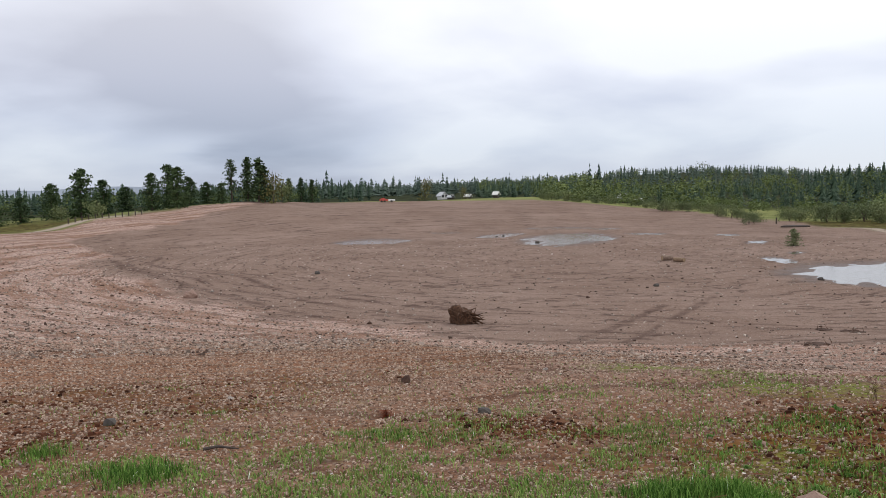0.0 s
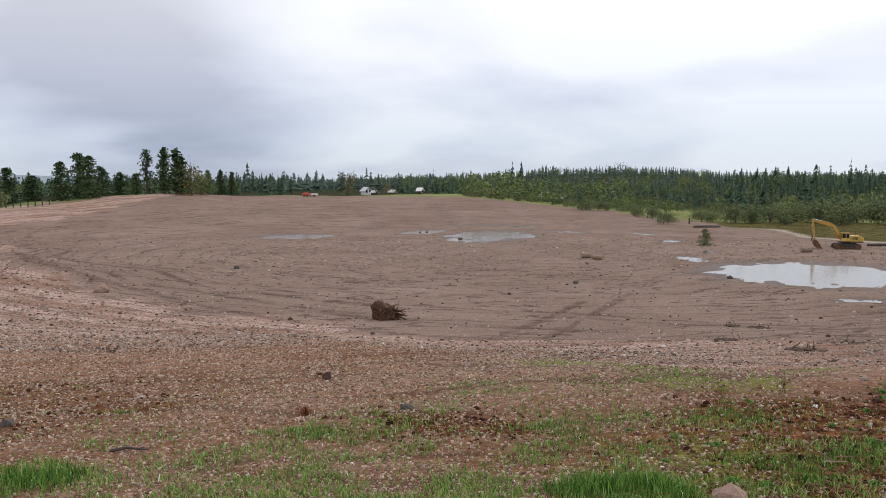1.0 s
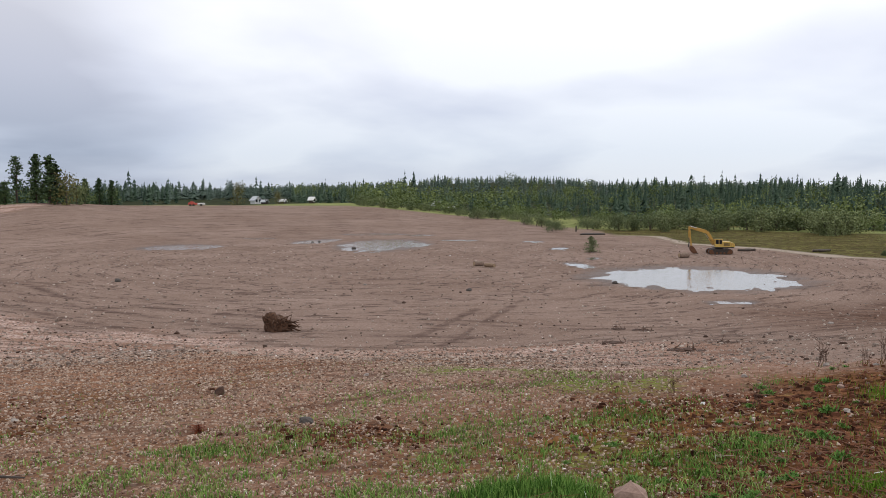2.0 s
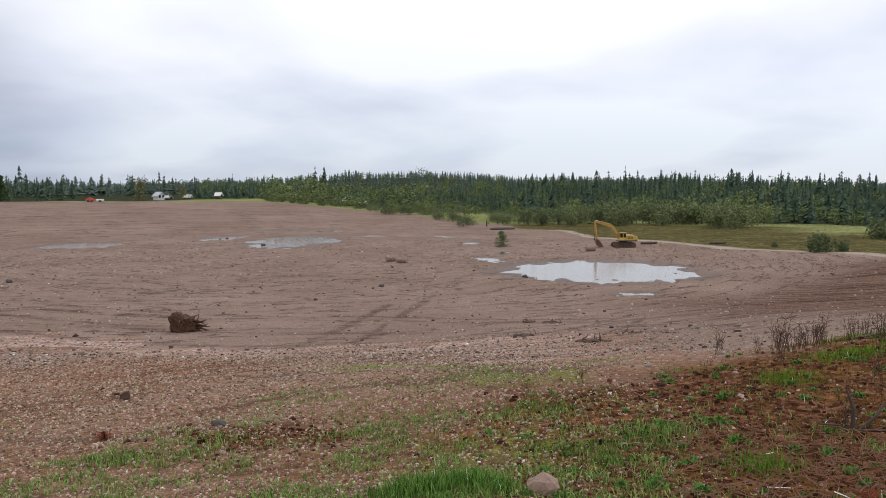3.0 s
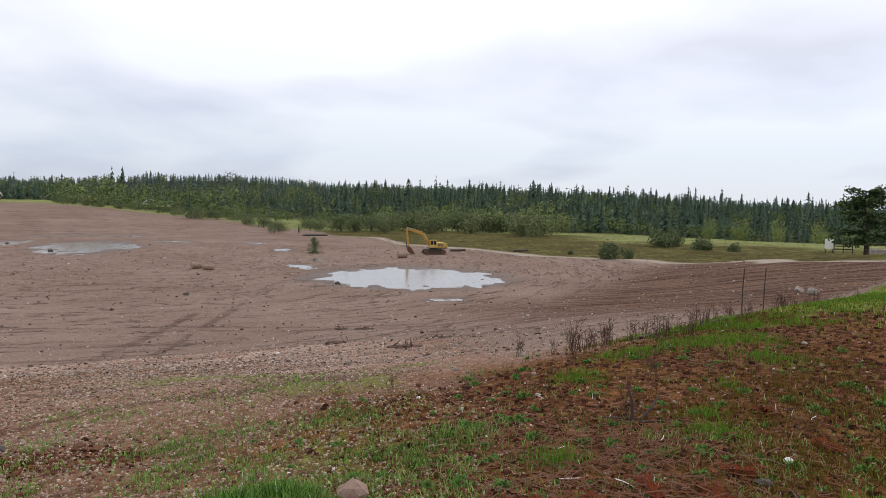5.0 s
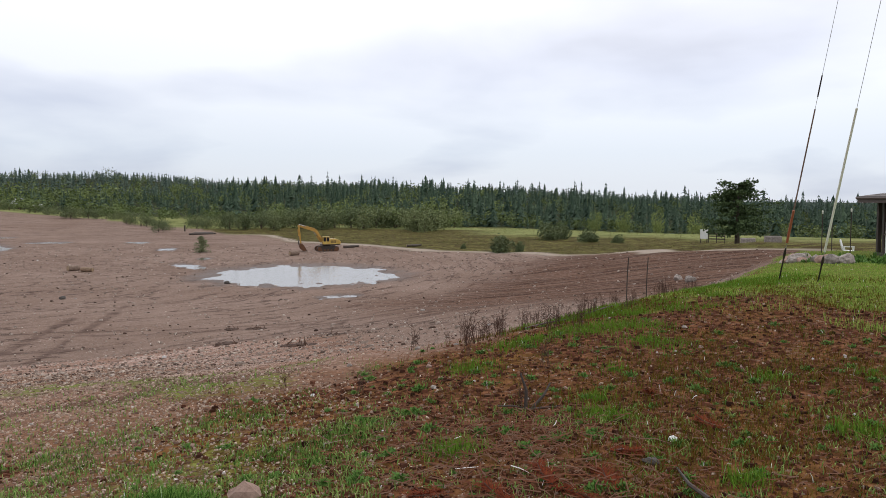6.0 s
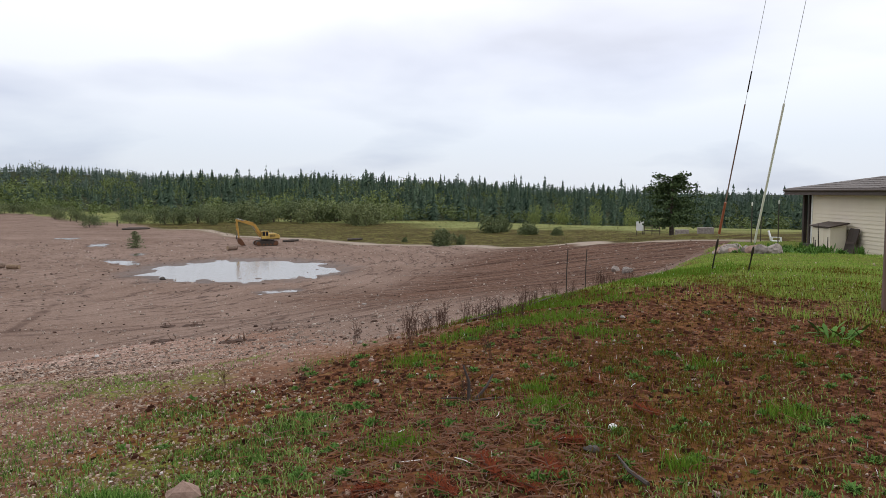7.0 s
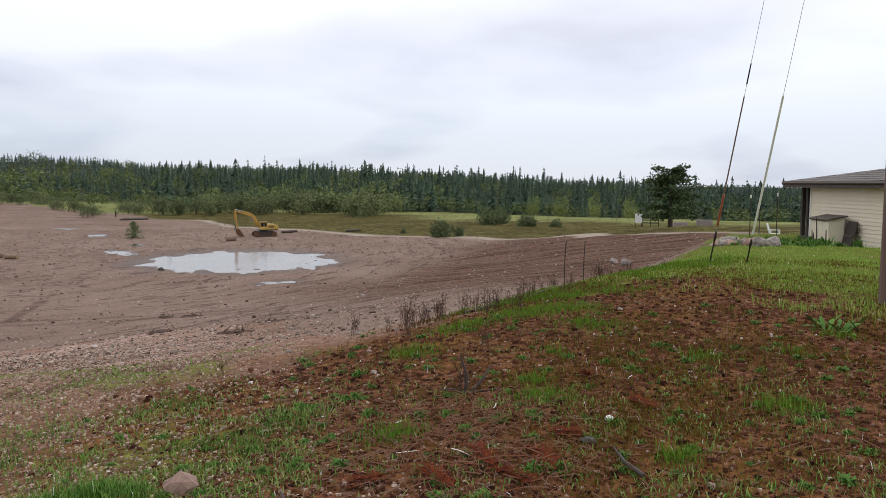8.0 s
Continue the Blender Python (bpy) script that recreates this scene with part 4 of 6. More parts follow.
build_excavator()

# ---- the house on the yard ----
M_SIDING = plain("cream_siding", (0.77, 0.68, 0.52), (0.82, 0.74, 0.58), 1.2, 0.6, bump=0.05, vary=0.03)
M_TRIM = plain("white_trim", (0.70, 0.70, 0.68), (0.78, 0.78, 0.76), 3, 0.5, bump=0.05)
M_FASCIA = plain("brown_fascia", (0.055, 0.038, 0.030), (0.085, 0.06, 0.05), 3, 0.6, bump=0.05)
M_SHINGLE = plain("grey_brown_shingle", (0.10, 0.085, 0.080), (0.17, 0.15, 0.14), 9, 0.9, bump=0.4, distance=0.01, vary=0.15)
M_DARKWOOD = plain("dark_wood", (0.030, 0.022, 0.018), (0.075, 0.055, 0.045), 4, 0.75, stretch=(1, 1, 0.2))
M_WOOD = plain("weathered_wood", (0.17, 0.13, 0.10), (0.30, 0.24, 0.18), 4, 0.85, stretch=(0.3, 1, 1))
M_CURTAIN = plain("brown_curtain", (0.13, 0.085, 0.055), (0.24, 0.17, 0.12), 3, 0.9, stretch=(6, 1, 0.1), bump=0.4)
M_PANE = plain("window_glass", (0.02, 0.024, 0.028), (0.03, 0.034, 0.04), 1, 0.05, bump=0.0)
HOUSE = pose(29.8, 29.2, 5.92, 0, 0, 0) @ Matrix.Rotation(math.atan2(-0.93, -0.36), 4, "Z")


def build_house():
    """Local x runs along the sided wall from the corner at 0, y points into the house (away from the field)."""
    ob = thing("house", HOUSE, "low cream-sided house with brown fascia and a covered end porch", "house")
    L, W, H = 12.0, 8.0, 2.72
    wall = part("wall", boxed(0.0, L, 0.03, 0.18, -0.6, H), M_SIDING, ob)
    rows = 17
    board = mesh_of("clapboard", [(0.0, 0.03, 0), (L, 0.03, 0), (L, 0.03, 0.172), (0, 0.03, 0.172), (0.0, -0.008, 0), (L, -0.008, 0), (L, 0.022, 0.172), (0, 0.022, 0.172)],
                    [(4, 5, 6, 7), (0, 1, 5, 4), (3, 7, 6, 2), (0, 4, 7, 3), (1, 2, 6, 5)], M_SIDING)
    for k in range(rows):
        part("clapboard", board, None, wall).location = (0, 0, -0.12 + k * 0.168)
    part("corner_trim", boxed(-0.11, 0.0, -0.025, 0.18, -0.3, H, bevel=0.006), M_TRIM, ob)
    end = part("end_wall", boxed(-0.0, 0.15, 0.185, W, -0.6, H), M_DARKWOOD, ob)
    door = part("glass_door", boxed(-0.06, -0.01, 0.9, 2.7, 0.0, 2.1), M_PANE, end)
    for y in (0.86, 1.8, 2.7):
        part("door_stile", boxed(-0.08, -0.0, y - 0.05, y + 0.05, 0.0, 2.14), M_TRIM, door)
    part("back_wall", boxed(0.0, L, W, W + 0.15, -0.6, H), M_SIDING, ob)
    part("far_wall", boxed(L, L + 0.15, 0.03, W + 0.15, -0.6, H), M_SIDING, ob)
    porch = part("porch_deck", boxed(-1.5, -0.13, 0.1, W, -0.25, 0.02, bevel=0.01), M_DARKWOOD, ob)
    for x, y in ((-1.4, 0.25), (-0.8, 0.25), (-1.4, 2.6), (-1.4, 5.0), (-1.4, 7.6)):
        part("porch_post", boxed(x - 0.09, x + 0.09, y - 0.09, y + 0.09, 0.02, 2.45, bevel=0.01), M_DARKWOOD, porch)
    part("porch_beam", boxed(-1.5, -0.13, 0.12, 0.38, 2.45, H - 0.01), M_FASCIA, porch)
    part("porch_beam", boxed(-1.5, -1.25, 0.40, W, 2.45, H - 0.01), M_FASCIA, porch)
    part("curtain", boxed(-1.12, -0.84, 0.9, 0.96, 0.05, 2.44, bevel=0.01), M_CURTAIN, porch, "faded brown hanging curtain")
    part("back_panel", boxed(-1.48, -0.14, 2.9, 2.96, 0.02, 1.05), M_DARKWOOD, porch)
    light = part("sidelight", boxed(-0.46, -0.40, 0.20, 0.26, 0.03, 2.2), M_DARKWOOD, porch)
    part("sidelight_frame", boxed(-0.19, -0.135, 0.19, 0.27, 0.03, 2.1), M_TRIM, light, "white side frame")
    part("sidelight_frame", boxed(-0.395, -0.195, 0.19, 0.27, 0.03, 0.11), M_TRIM, light, "white sill")
    part("sidelight_frame", boxed(-0.395, -0.195, 0.19, 0.27, 0.42, 0.48), M_TRIM, light, "white cross rail")
    part("pane", boxed(-0.395, -0.195, 0.225, 0.235, 0.49, 2.1), M_PANE, light)
    # hip roof with overhang
    x0, x1, y0, y1, e, r = -1.9, L + 0.6, -0.55, W + 0.7, H - 0.14, H + 0.66
    v = [(x0, y0, e), (x1, y0, e), (x1, y1, e), (x0, y1, e), (x0 + 4.0, (y0 + y1) / 2, r), (x1 - 4.0, (y0 + y1) / 2, r)]
    v += [(x, y, z + 0.16) for x, y, z in v]
    f = [(3, 2, 1, 0), (6, 7, 11, 10), (7, 8, 11), (8, 9, 10, 11), (9, 6, 10), (0, 1, 7, 6), (1, 2, 8, 7), (2, 3, 9, 8), (3, 0, 6, 9)]
    roof = part("roof", mesh_of("roof", v, f, M_SHINGLE), None, ob)
    for a, b in (((x0 - 0.03, x1 + 0.03), (y0 - 0.04, y0 - 0.004)), ((x0 - 0.04, x0 - 0.004), (y0, y1))):
        part("fascia", boxed(*a, *b, e - 0.13, e + 0.18), M_FASCIA, roof)
    part("gutter", tube(bmesh.new(), [(x0, y0 - 0.09, e + 0.10), (x1, y0 - 0.09, e + 0.07)], [0.06, 0.06], 8), M_FASCIA, roof)
    n, m = 26, 8
    for j in range(m):
        t0, t1 = j / m, (j + 1) / m + 0.02
        for k in range(n):
            u0 = x0 + t0 * 4.0 + (x1 - x0 - 8.0 * t0) * k / n
            u1 = x0 + t0 * 4.0 + (x1 - x0 - 8.0 * t0) * (k + 0.97) / n
            if u0 > 6.5:
                continue
            ya, yb = y0 + (y1 - y0) / 2 * t0, y0 + (y1 - y0) / 2 * min(t1, 1)
            za, zb = e + 0.175 + 0.80 * t0, e + 0.168 + 0.80 * min(t1, 1)
            w = 0.012 * ((k * 7 + j * 3) % 5)
            part("shingle", mesh_of("shingle", [(u0, ya - w, za + 0.012), (u1, ya - w, za + 0.012), (u1, yb, zb), (u0, yb, zb), (u0, ya - w, za - 0.01), (u1, ya - w, za - 0.01)], [(0, 1, 2, 3), (4, 5, 1, 0)], M_SHINGLE), None, roof)
    # lean-to box against the wall
    bin_ = thing("storage_bin", HOUSE @ pose(2.1, -0.92, -0.16), "cream wooden storage bin with a dark sloping lid", "storage bin")
    for x in (0, 1.65):
        part("side_panel", prism(bmesh.new(), [(-0.03 + x, 0.0), (0.03 + x, 0.0), (0.03 + x, 1.25), (-0.03 + x, 1.25)], 0.0, 0.7), M_SIDING, bin_)
    for k in range(3):
        part("front_panel", boxed(0.04 + k * 0.535, 0.55 + k * 0.535, 0.0, 0.03, 0, 1.12, bevel=0.004), M_SIDING, bin_)
    part("lid", boxed(-0.15, 1.82, -0.12, 0.78, -0.03, 0.03, bevel=0.01, m=pose(0, 0, 1.22, 11)), M_FASCIA, bin_)
    slab = thing("leaning_board", HOUSE @ pose(4.35, -0.42, -0.16, -14), "dark rounded board leaning against the house wall", "board")
    part("panel", prism(bmesh.new(), [(-0.42, 0), (0.42, 0), (0.42, 1.1), (0.34, 1.2), (-0.34, 1.2), (-0.42, 1.1)], -0.03, 0.03, 0.01), M_DARKWOOD, slab)
    part("batten", boxed(-0.36, 0.36, -0.06, -0.032, 0.5, 0.6), M_FASCIA, slab)
    for k, (x, h) in enumerate(((2.3, 0.95), (2.9, 0.7), (3.5, 1.3), (3.3, 0.6), (4.6, 0.8))):
        part_ = part("garden_stake", tube(bmesh.new(), [(0, 0, 0), (0.02, 0, h * 0.5), (-0.01 * k, 0.03, h)], [0.03, 0.028, 0.02], 6), M_DARKWOOD)
        part_.matrix_world = HOUSE @ pose(x, -1.12 - 0.07 * k, -0.15, 4, -6 + 3 * k)
        tagged(part_, "dark wooden stake standing before the house wall", "stake", "garden stakes")


build_house()

# ---- utility pole with its two stays ----
M_POLE = plain("brown_pole", (0.10, 0.060, 0.045), (0.19, 0.125, 0.095), 3, 0.85, stretch=(1, 1, 0.08), bump=0.5)
M_PVC = plain("white_plastic", (0.74, 0.74, 0.64), (0.82, 0.82, 0.72), 4, 0.4, bump=0.05)
M_REDPVC = plain("faded_red_plastic", (0.28, 0.075, 0.035), (0.36, 0.12, 0.06), 4, 0.5, bump=0.05)
M_BROWNPVC = plain("brown_plastic", (0.15, 0.085, 0.065), (0.25, 0.16, 0.13), 4, 0.5, bump=0.05)
M_WIRE = plain("galvanised_wire", (0.42, 0.43, 0.44), (0.55, 0.56, 0.57), 5, 0.4, 0.8, bump=0.05)


def build_pole():
    x, y = polar(-50.55, 11.6)
    base = gz(x, y)
    ob = thing("utility_pole", pose(x, y, base - 0.1), "tall round brown wooden utility pole", "utility pole")
    part("shaft", tube(bmesh.new(), [(0, 0, -0.2), (0.0, 0, 6), (0.01, 0, 15.2)], [0.17, 0.15, 0.12], 20), M_POLE, ob)
    part("stay_band", tube(bmesh.new(), [(0.01, 0, 14.5), (0.01, 0, 14.6)], [0.14, 0.14], 16), M_WIRE, ob)
    part("stay_band", tube(bmesh.new(), [(0.0, 0, 11.1), (0.0, 0, 11.2)], [0.15, 0.15], 16), M_WIRE, ob)
    for az, d, top, guards, label in ((-39.2, 17.6, 14.5, ((0.06, 0.105, M_REDPVC, 0.026), (0.107, 0.235, M_BROWNPVC, 0.014), (0.25, 0.275, M_STEEL, 0.013)), "guy wire with faded red and brown plastic guards"),
                                      (-41.6, 16.9, 11.2, ((0.06, 0.29, M_PVC, 0.021),), "guy wire with a long white plastic guard")):
        ax, ay = polar(az, d)
        a = Vector((ax, ay, gz(ax, ay) - 0.05))
        b = Vector((x, y, base + top))
        stay = thing("guy_wire", Matrix.Translation(a), label, "guy wire", "pole stays")
        way = b - a
        part("wire", tube(bmesh.new(), [way * 0.05, way * 0.99], [0.0045, 0.0045], 6), M_WIRE, stay)
        part("anchor_rod", tube(bmesh.new(), [way * 0.0, way * 0.052], [0.016, 0.016], 8), M_STEEL, stay)
        part("turnbuckle", tube(bmesh.new(), [way * 0.036, way * 0.043, way * 0.05], [0.02, 0.03, 0.02], 8), M_STEEL, stay)
        for t0, t1, m, r in guards:
            part("guard", tube(bmesh.new(), [way * t0, way * (t0 + t1) / 2, way * t1], [r, r, r * 0.92], 12), m, stay)


build_pole()

# ---- loose things on the field ----
M_ROOT = plain("muddy_roots", (0.022, 0.012, 0.007), (0.15, 0.075, 0.042), 7, 0.95, bump=0.6)
M_CUT = plain("pale_split_wood", (0.26, 0.18, 0.11), (0.38, 0.28, 0.18), 5, 0.85, stretch=(0.3, 1, 1))
M_STONE = plain("pink_granite", (0.19, 0.115, 0.085), (0.37, 0.25, 0.20), 8, 0.8, bump=0.4, vary=0.2)
M_GREYSTONE = plain("grey_granite", (0.14, 0.115, 0.10), (0.40, 0.35, 0.31), 5, 0.8, bump=0.4, vary=0.2)
M_CLOD = plain("dark_clods", (0.035, 0.018, 0.012), (0.10, 0.055, 0.038), 9, 0.95, bump=0.7, vary=0.2)
M_DARKSTONE = plain("wet_slate", (0.035, 0.029, 0.025), (0.085, 0.072, 0.062), 8, 0.75, bump=0.3)


def build_stump():
    g = np.random.default_rng(31)
    x, y = polar(25.0, 50.8)
    ob = thing("uprooted_stump", spot(x, y, -0.05, 20), "uprooted tree stump with tangled muddy roots on dirt", "stump")
    ob.scale = (0.84, 0.84, 0.98)
    bm = boulder((0.95, 0.75, 0.85), 3, 4, 0.6)
    for v in bm.verts:
        v.co += Vector((-0.35, 0, 0.5)) + 0.10 * noise.noise_vector(v.co * 5)
    part("root_ball", bm, M_ROOT, ob)
    for k in range(46):
        a, e = g.uniform(0, 6.28), g.uniform(-0.1, 1.2)
        p = Vector((-0.35 + 0.6 * math.cos(a), 0.5 * math.sin(a), 0.5 + 0.55 * math.sin(e)))
        out = Vector((math.cos(a), math.sin(a), g.uniform(-0.3, 0.8))) * g.uniform(0.25, 0.75)
        if k % 3 == 0:
            p, out = Vector((g.uniform(0.1, 0.5), g.uniform(-0.4, 0.4), g.uniform(0.2, 0.9))), Vector((g.uniform(0.5, 1.4), g.uniform(-0.5, 0.5), g.uniform(-0.5, 0.1)))
        q = p + out
        q.z = max(q.z, 0.03)
        mid = (p + q) / 2 + Vector(g.normal(0, 0.12, 3))
        part("root", tube(bmesh.new(), [p, mid, q], [g.uniform(0.05, 0.10), 0.05, 0.022], 6), M_ROOT, ob)


def log_thing(name, x, y, length, radius, turn, material, label, tilt=0.0, group=""):
    g = np.random.default_rng(int(abs(x * 10)) + 5)
    ob = thing(name, spot(x, y, 0.0, turn), label, "log", group)
    pts = [(-length / 2 + length * t, g.normal(0, 0.02), radius * 0.92 + tilt * t + g.normal(0, 0.01)) for t in (0, 0.33, 0.66, 1)]
    part("bark", tube(bmesh.new(), pts, [radius, radius * 1.04, radius * 0.97, radius * 0.9], 12), material, ob)
    for p, r, s in ((pts[0], radius * 0.9, -1), (pts[-1], radius * 0.8, 1)):
        part("cut_end", tube(bmesh.new(), [(p[0] - 0.01 * s, p[1], p[2]), (p[0] + 0.015 * s, p[1], p[2])], [r, r * 0.97], 12), M_CUT, ob)
    return ob


def stone_thing(name, x, y, size, seed, material, label, category="stone", group="", dz=0.0):
    bm = boulder(size, seed, 3 if max(size) > 0.25 else 2, 0.45)
    ob = part(name, bm, material)
    ob.matrix_world = spot(x, y, size[2] * 0.35 + dz, seed * 47 % 360)
    return tagged(ob, label, category, group)


def heap(x, y, w, d, h, seed, label):
    """A low heap of clods and roots."""
    g = np.random.default_rng(seed)
    ob = thing("clod_heap", spot(x, y, -0.02), label, "dirt heap", "dark clod heaps")
    for k in range(16):
        a, t = g.uniform(0, 6.28), math.sqrt(g.uniform(0, 1))
        s = g.uniform(0.10, 0.22)
        bm = boulder((s * 1.4, s * 1.2, h * g.uniform(0.5, 1.0)), seed + k, 1, 0.5)
        part("clod", bm, M_CLOD, ob).location = (math.cos(a) * t * w, math.sin(a) * t * d, h * 0.3)
    for k in range(5):
        p = Vector((g.uniform(-w, w), g.uniform(-d, d), 0.05))
        part("root", tube(bmesh.new(), [p, p + Vector((g.normal(0, 0.15), 0.05, g.uniform(0.1, 0.35)))], [0.018, 0.008], 5), M_ROOT, ob)


M_SPLIT = plain("weathered_split_wood", (0.12, 0.075, 0.045), (0.33, 0.23, 0.15), 4, 0.9, bump=0.6, distance=0.03)
M_LOG = plain("muddy_bark", (0.085, 0.055, 0.040), (0.30, 0.215, 0.165), 3.5, 0.9, bump=0.6, distance=0.03)


def build_field_things():
    build_stump()
    x, y = polar(10.3, 100)
    log_thing("log_chunk", x, y, 1.3, 0.34, 40, M_LOG, "short thick grey-brown log chunk lying on dirt", group="log chunks")
    x, y = polar(9.45, 98.0)
    log_thing("log_chunk", x, y, 1.5, 0.27, -28, M_SPLIT, "short split brown log lying on bare dirt", group="log chunks")
    x, y = polar(-4.5, 116)
    log_thing("log_chunk", x, y, 1.5, 0.36, 25, M_LOG, "weathered grey log lying by the puddle")
    for k in range(5):
        x, y = polar(2.0 - 0.25 * (k % 2), 190 + k * 0.7)
        log_thing("dark_log", x, y, 5.5 - k * 0.5, 0.20, 4 + k * 3, M_DARKWOOD, "long dark log in a low pile at the field's edge", group="pile of dark logs")
    for az, d, l in ((-8.5, 133, 2.0), (-8.9, 134.5, 1.6), (-13.3, 137, 2.6), (-13.5, 137.6, 2.0)):
        x, y = polar(az, d)
        log_thing("dark_log", x, y, l, 0.2, 6, M_DARKWOOD, "dark weathered log lying beside the track", group="trackside logs")
    x, y = polar(3.1, 205)
    post = part("marker_post", tube(bmesh.new(), [(0, 0, -0.3), (0, 0, 0.9), (0.02, 0, 1.5)], [0.2, 0.18, 0.16], 8), M_DARKWOOD)
    post.matrix_world = spot(x, y)
    tagged(post, "short dark wooden post at the field's corner", "post")
    for k, (t, d, w) in enumerate(((0.3, 40.6, 0.75), (-1.8, 49.4, 0.65), (-5.2, 33.5, 0.55), (-7.6, 39.5, 0.65), (-4.3, 34.2, 0.4), (0.0, 50.0, 0.4))):
        x, y = polar(t, d)
        heap(x, y, w, w * 0.9, 0.09, 70 + k * 20, "low dark heap of earth clods and roots on dirt")
    x, y = polar(45.0, 72)
    stone_thing("field_stone", x, y, (0.85, 0.5, 0.5), 4, M_STONE, "pale brown boulder lying on the gravel slope", "boulder")
    g = np.random.default_rng(90)
    for k in range(46):
        az, d = g.uniform(-14, 52), 45 * math.exp(g.uniform(0, 1.25))
        x, y = polar(az, d)
        r, phi = bowl(np.array([x]), np.array([y]))
        if r[0] > 1.3:
            continue
        s = g.uniform(0.06, 0.16)
        stone_thing("field_stone", x, y, (s * 1.2, s, s * 0.8), 100 + k, M_CLOD if k % 3 else M_GREYSTONE, "loose dark stone or clod lying on the bare field", "stone", "stones on the field")
    for k, (az, d, s) in enumerate(((19.6, 138, 0.42), (22.6, 160, 0.35), (22.1, 161, 0.4), (0.3, 78, 0.3), (11.0, 72, 0.3), (36.0, 88, 0.4), (-33.4, 56, 0.45), (-32.6, 58, 0.4))):
        x, y = polar(az, d)
        stone_thing("boulder", x, y, (s, s * 0.8, s * 0.7), 200 + k, M_GREYSTONE if k > 5 else M_DARKSTONE, "dark wet boulder lying beside standing water" if k < 6 else "rounded grey boulder on the dirt slope", "boulder")
    # boulders and small things beyond the stays
    for k, (px, d, s) in enumerate(((-39.75, 33, 0.55), (-40.05, 32.2, 0.62), (-40.45, 33.2, 0.8), (-40.15, 34.2, 0.85), (-40.75, 35, 0.8), (-41.5, 31, 0.55), (-41.95, 30.5, 0.62), (-42.5, 30, 0.72), (-43.4, 29.5, 0.66), (-40.9, 34, 0.55), (-39.9, 36, 0.5), (-42.9, 31.5, 0.5), (-40.6, 31.8, 0.5), (-39.5, 34.5, 0.45))):
        x, y = polar(px, d)
        stone_thing("boulder", x, y, (s * 0.46, s * 0.36, s * 0.38), 230 + k * 3, M_GREYSTONE if k % 3 else M_STONE, "rounded pale grey boulder at the garden's edge", "boulder", "garden boulders")
    for az, d, h in ((-41.8, 44, 2.0), (-42.4, 47, 1.9), (-43.5, 43, 2.1)):
        x, y = polar(az, d)
        torch = thing("garden_torch", spot(x, y), "thin dark garden torch with a pale top", "torch", "garden torches")
        part("stake", tube(bmesh.new(), [(0, 0, -0.1), (0, 0, h)], [0.024, 0.024], 8), M_DARKWOOD, torch)
        part("cup", tube(bmesh.new(), [(0, 0, h), (0, 0, h + 0.14), (0, 0, h + 0.18)], [0.032, 0.044, 0.02], 10), M_PVC, torch)
    x, y = polar(-43.4, 48)
    chair = thing("garden_chair", spot(x, y, 0, 40), "white plastic garden chair on the grass", "chair")
    part("seat", boxed(-0.28, 0.28, -0.27, 0.27, 0.40, 0.44, bevel=0.015), M_TRIM, chair)
    part("backrest", boxed(-0.28, 0.28, -0.03, 0.02, 0.0, 0.60, bevel=0.015, m=pose(0, 0.27, 0.44, -16)), M_TRIM, chair)
    for x_ in (-0.25, 0.25):
        part("armrest", boxed(x_ - 0.03, x_ + 0.03, -0.27, 0.3, 0.62, 0.65), M_TRIM, chair)
        for y_ in (-0.24, 0.24):
            part("leg", boxed(x_ - 0.025, x_ + 0.025, y_ - 0.025, y_ + 0.025, 0, 0.63), M_TRIM, chair)
    # concrete blocks, a white board and dark rack on the berm
    for az, d, l in ((-37.2, 92, 1.5), (-38.8, 90, 1.7)):
        x, y = polar(az, d)
        ob = part("concrete_block", boxed(-l / 2, l / 2, -0.4, 0.4, -0.2, 0.75, bevel=0.04), M_GREYSTONE)
        ob.matrix_world = spot(x, y, 0, -30)
        tagged(ob, "long weathered concrete block on the grassy berm", "concrete block", "concrete blocks")
    x, y = polar(-34.3, 168)
    board = thing("sign_board", spot(x, y, -0.2, -32), "plain white board on dark posts beyond the berm", "sign")
    board.scale = (1.25, 1.25, 1.15)
    part("panel", boxed(-0.6, 0.6, -0.04, 0.04, 0.9, 2.6, bevel=0.01), M_TRIM, board)
    for x_ in (-0.5, 0.5):
        part("post", boxed(x_ - 0.07, x_ + 0.07, 0.05, 0.18, 0, 2.6), M_DARKWOOD, board)
    x, y = polar(-35.15, 168)
    rack = thing("timber_rack", spot(x, y, -0.2, -32), "dark open timber rack on posts beyond the berm", "rack")
    for x_ in (-1.6, 0, 1.6):
        part("post", boxed(x_ - 0.08, x_ + 0.08, -0.08, 0.08, 0, 2.3), M_DARKWOOD, rack)
    for z_ in (0.9, 1.5, 2.1):
        part("rail", boxed(-1.7, 1.7, -0.13, -0.085, z_, z_ + 0.22), M_DARKWOOD, rack)
    # steel rods standing on the bank
    for az, d, h in ((-29.0, 13.6, 0.82), (-30.4, 15.4, 0.84)):
        x, y = polar(az, d)
        rod = part("steel_rod", tube(bmesh.new(), [(0, 0, -0.2), (0.01, 0, h * 0.6), (0.03, 0, h)], [0.009, 0.009, 0.009], 6), M_STEEL)
        rod.matrix_world = spot(x, y)
        tagged(rod, "thin dark steel rod standing in the grassy bank", "rod", "steel rods")


build_field_things()

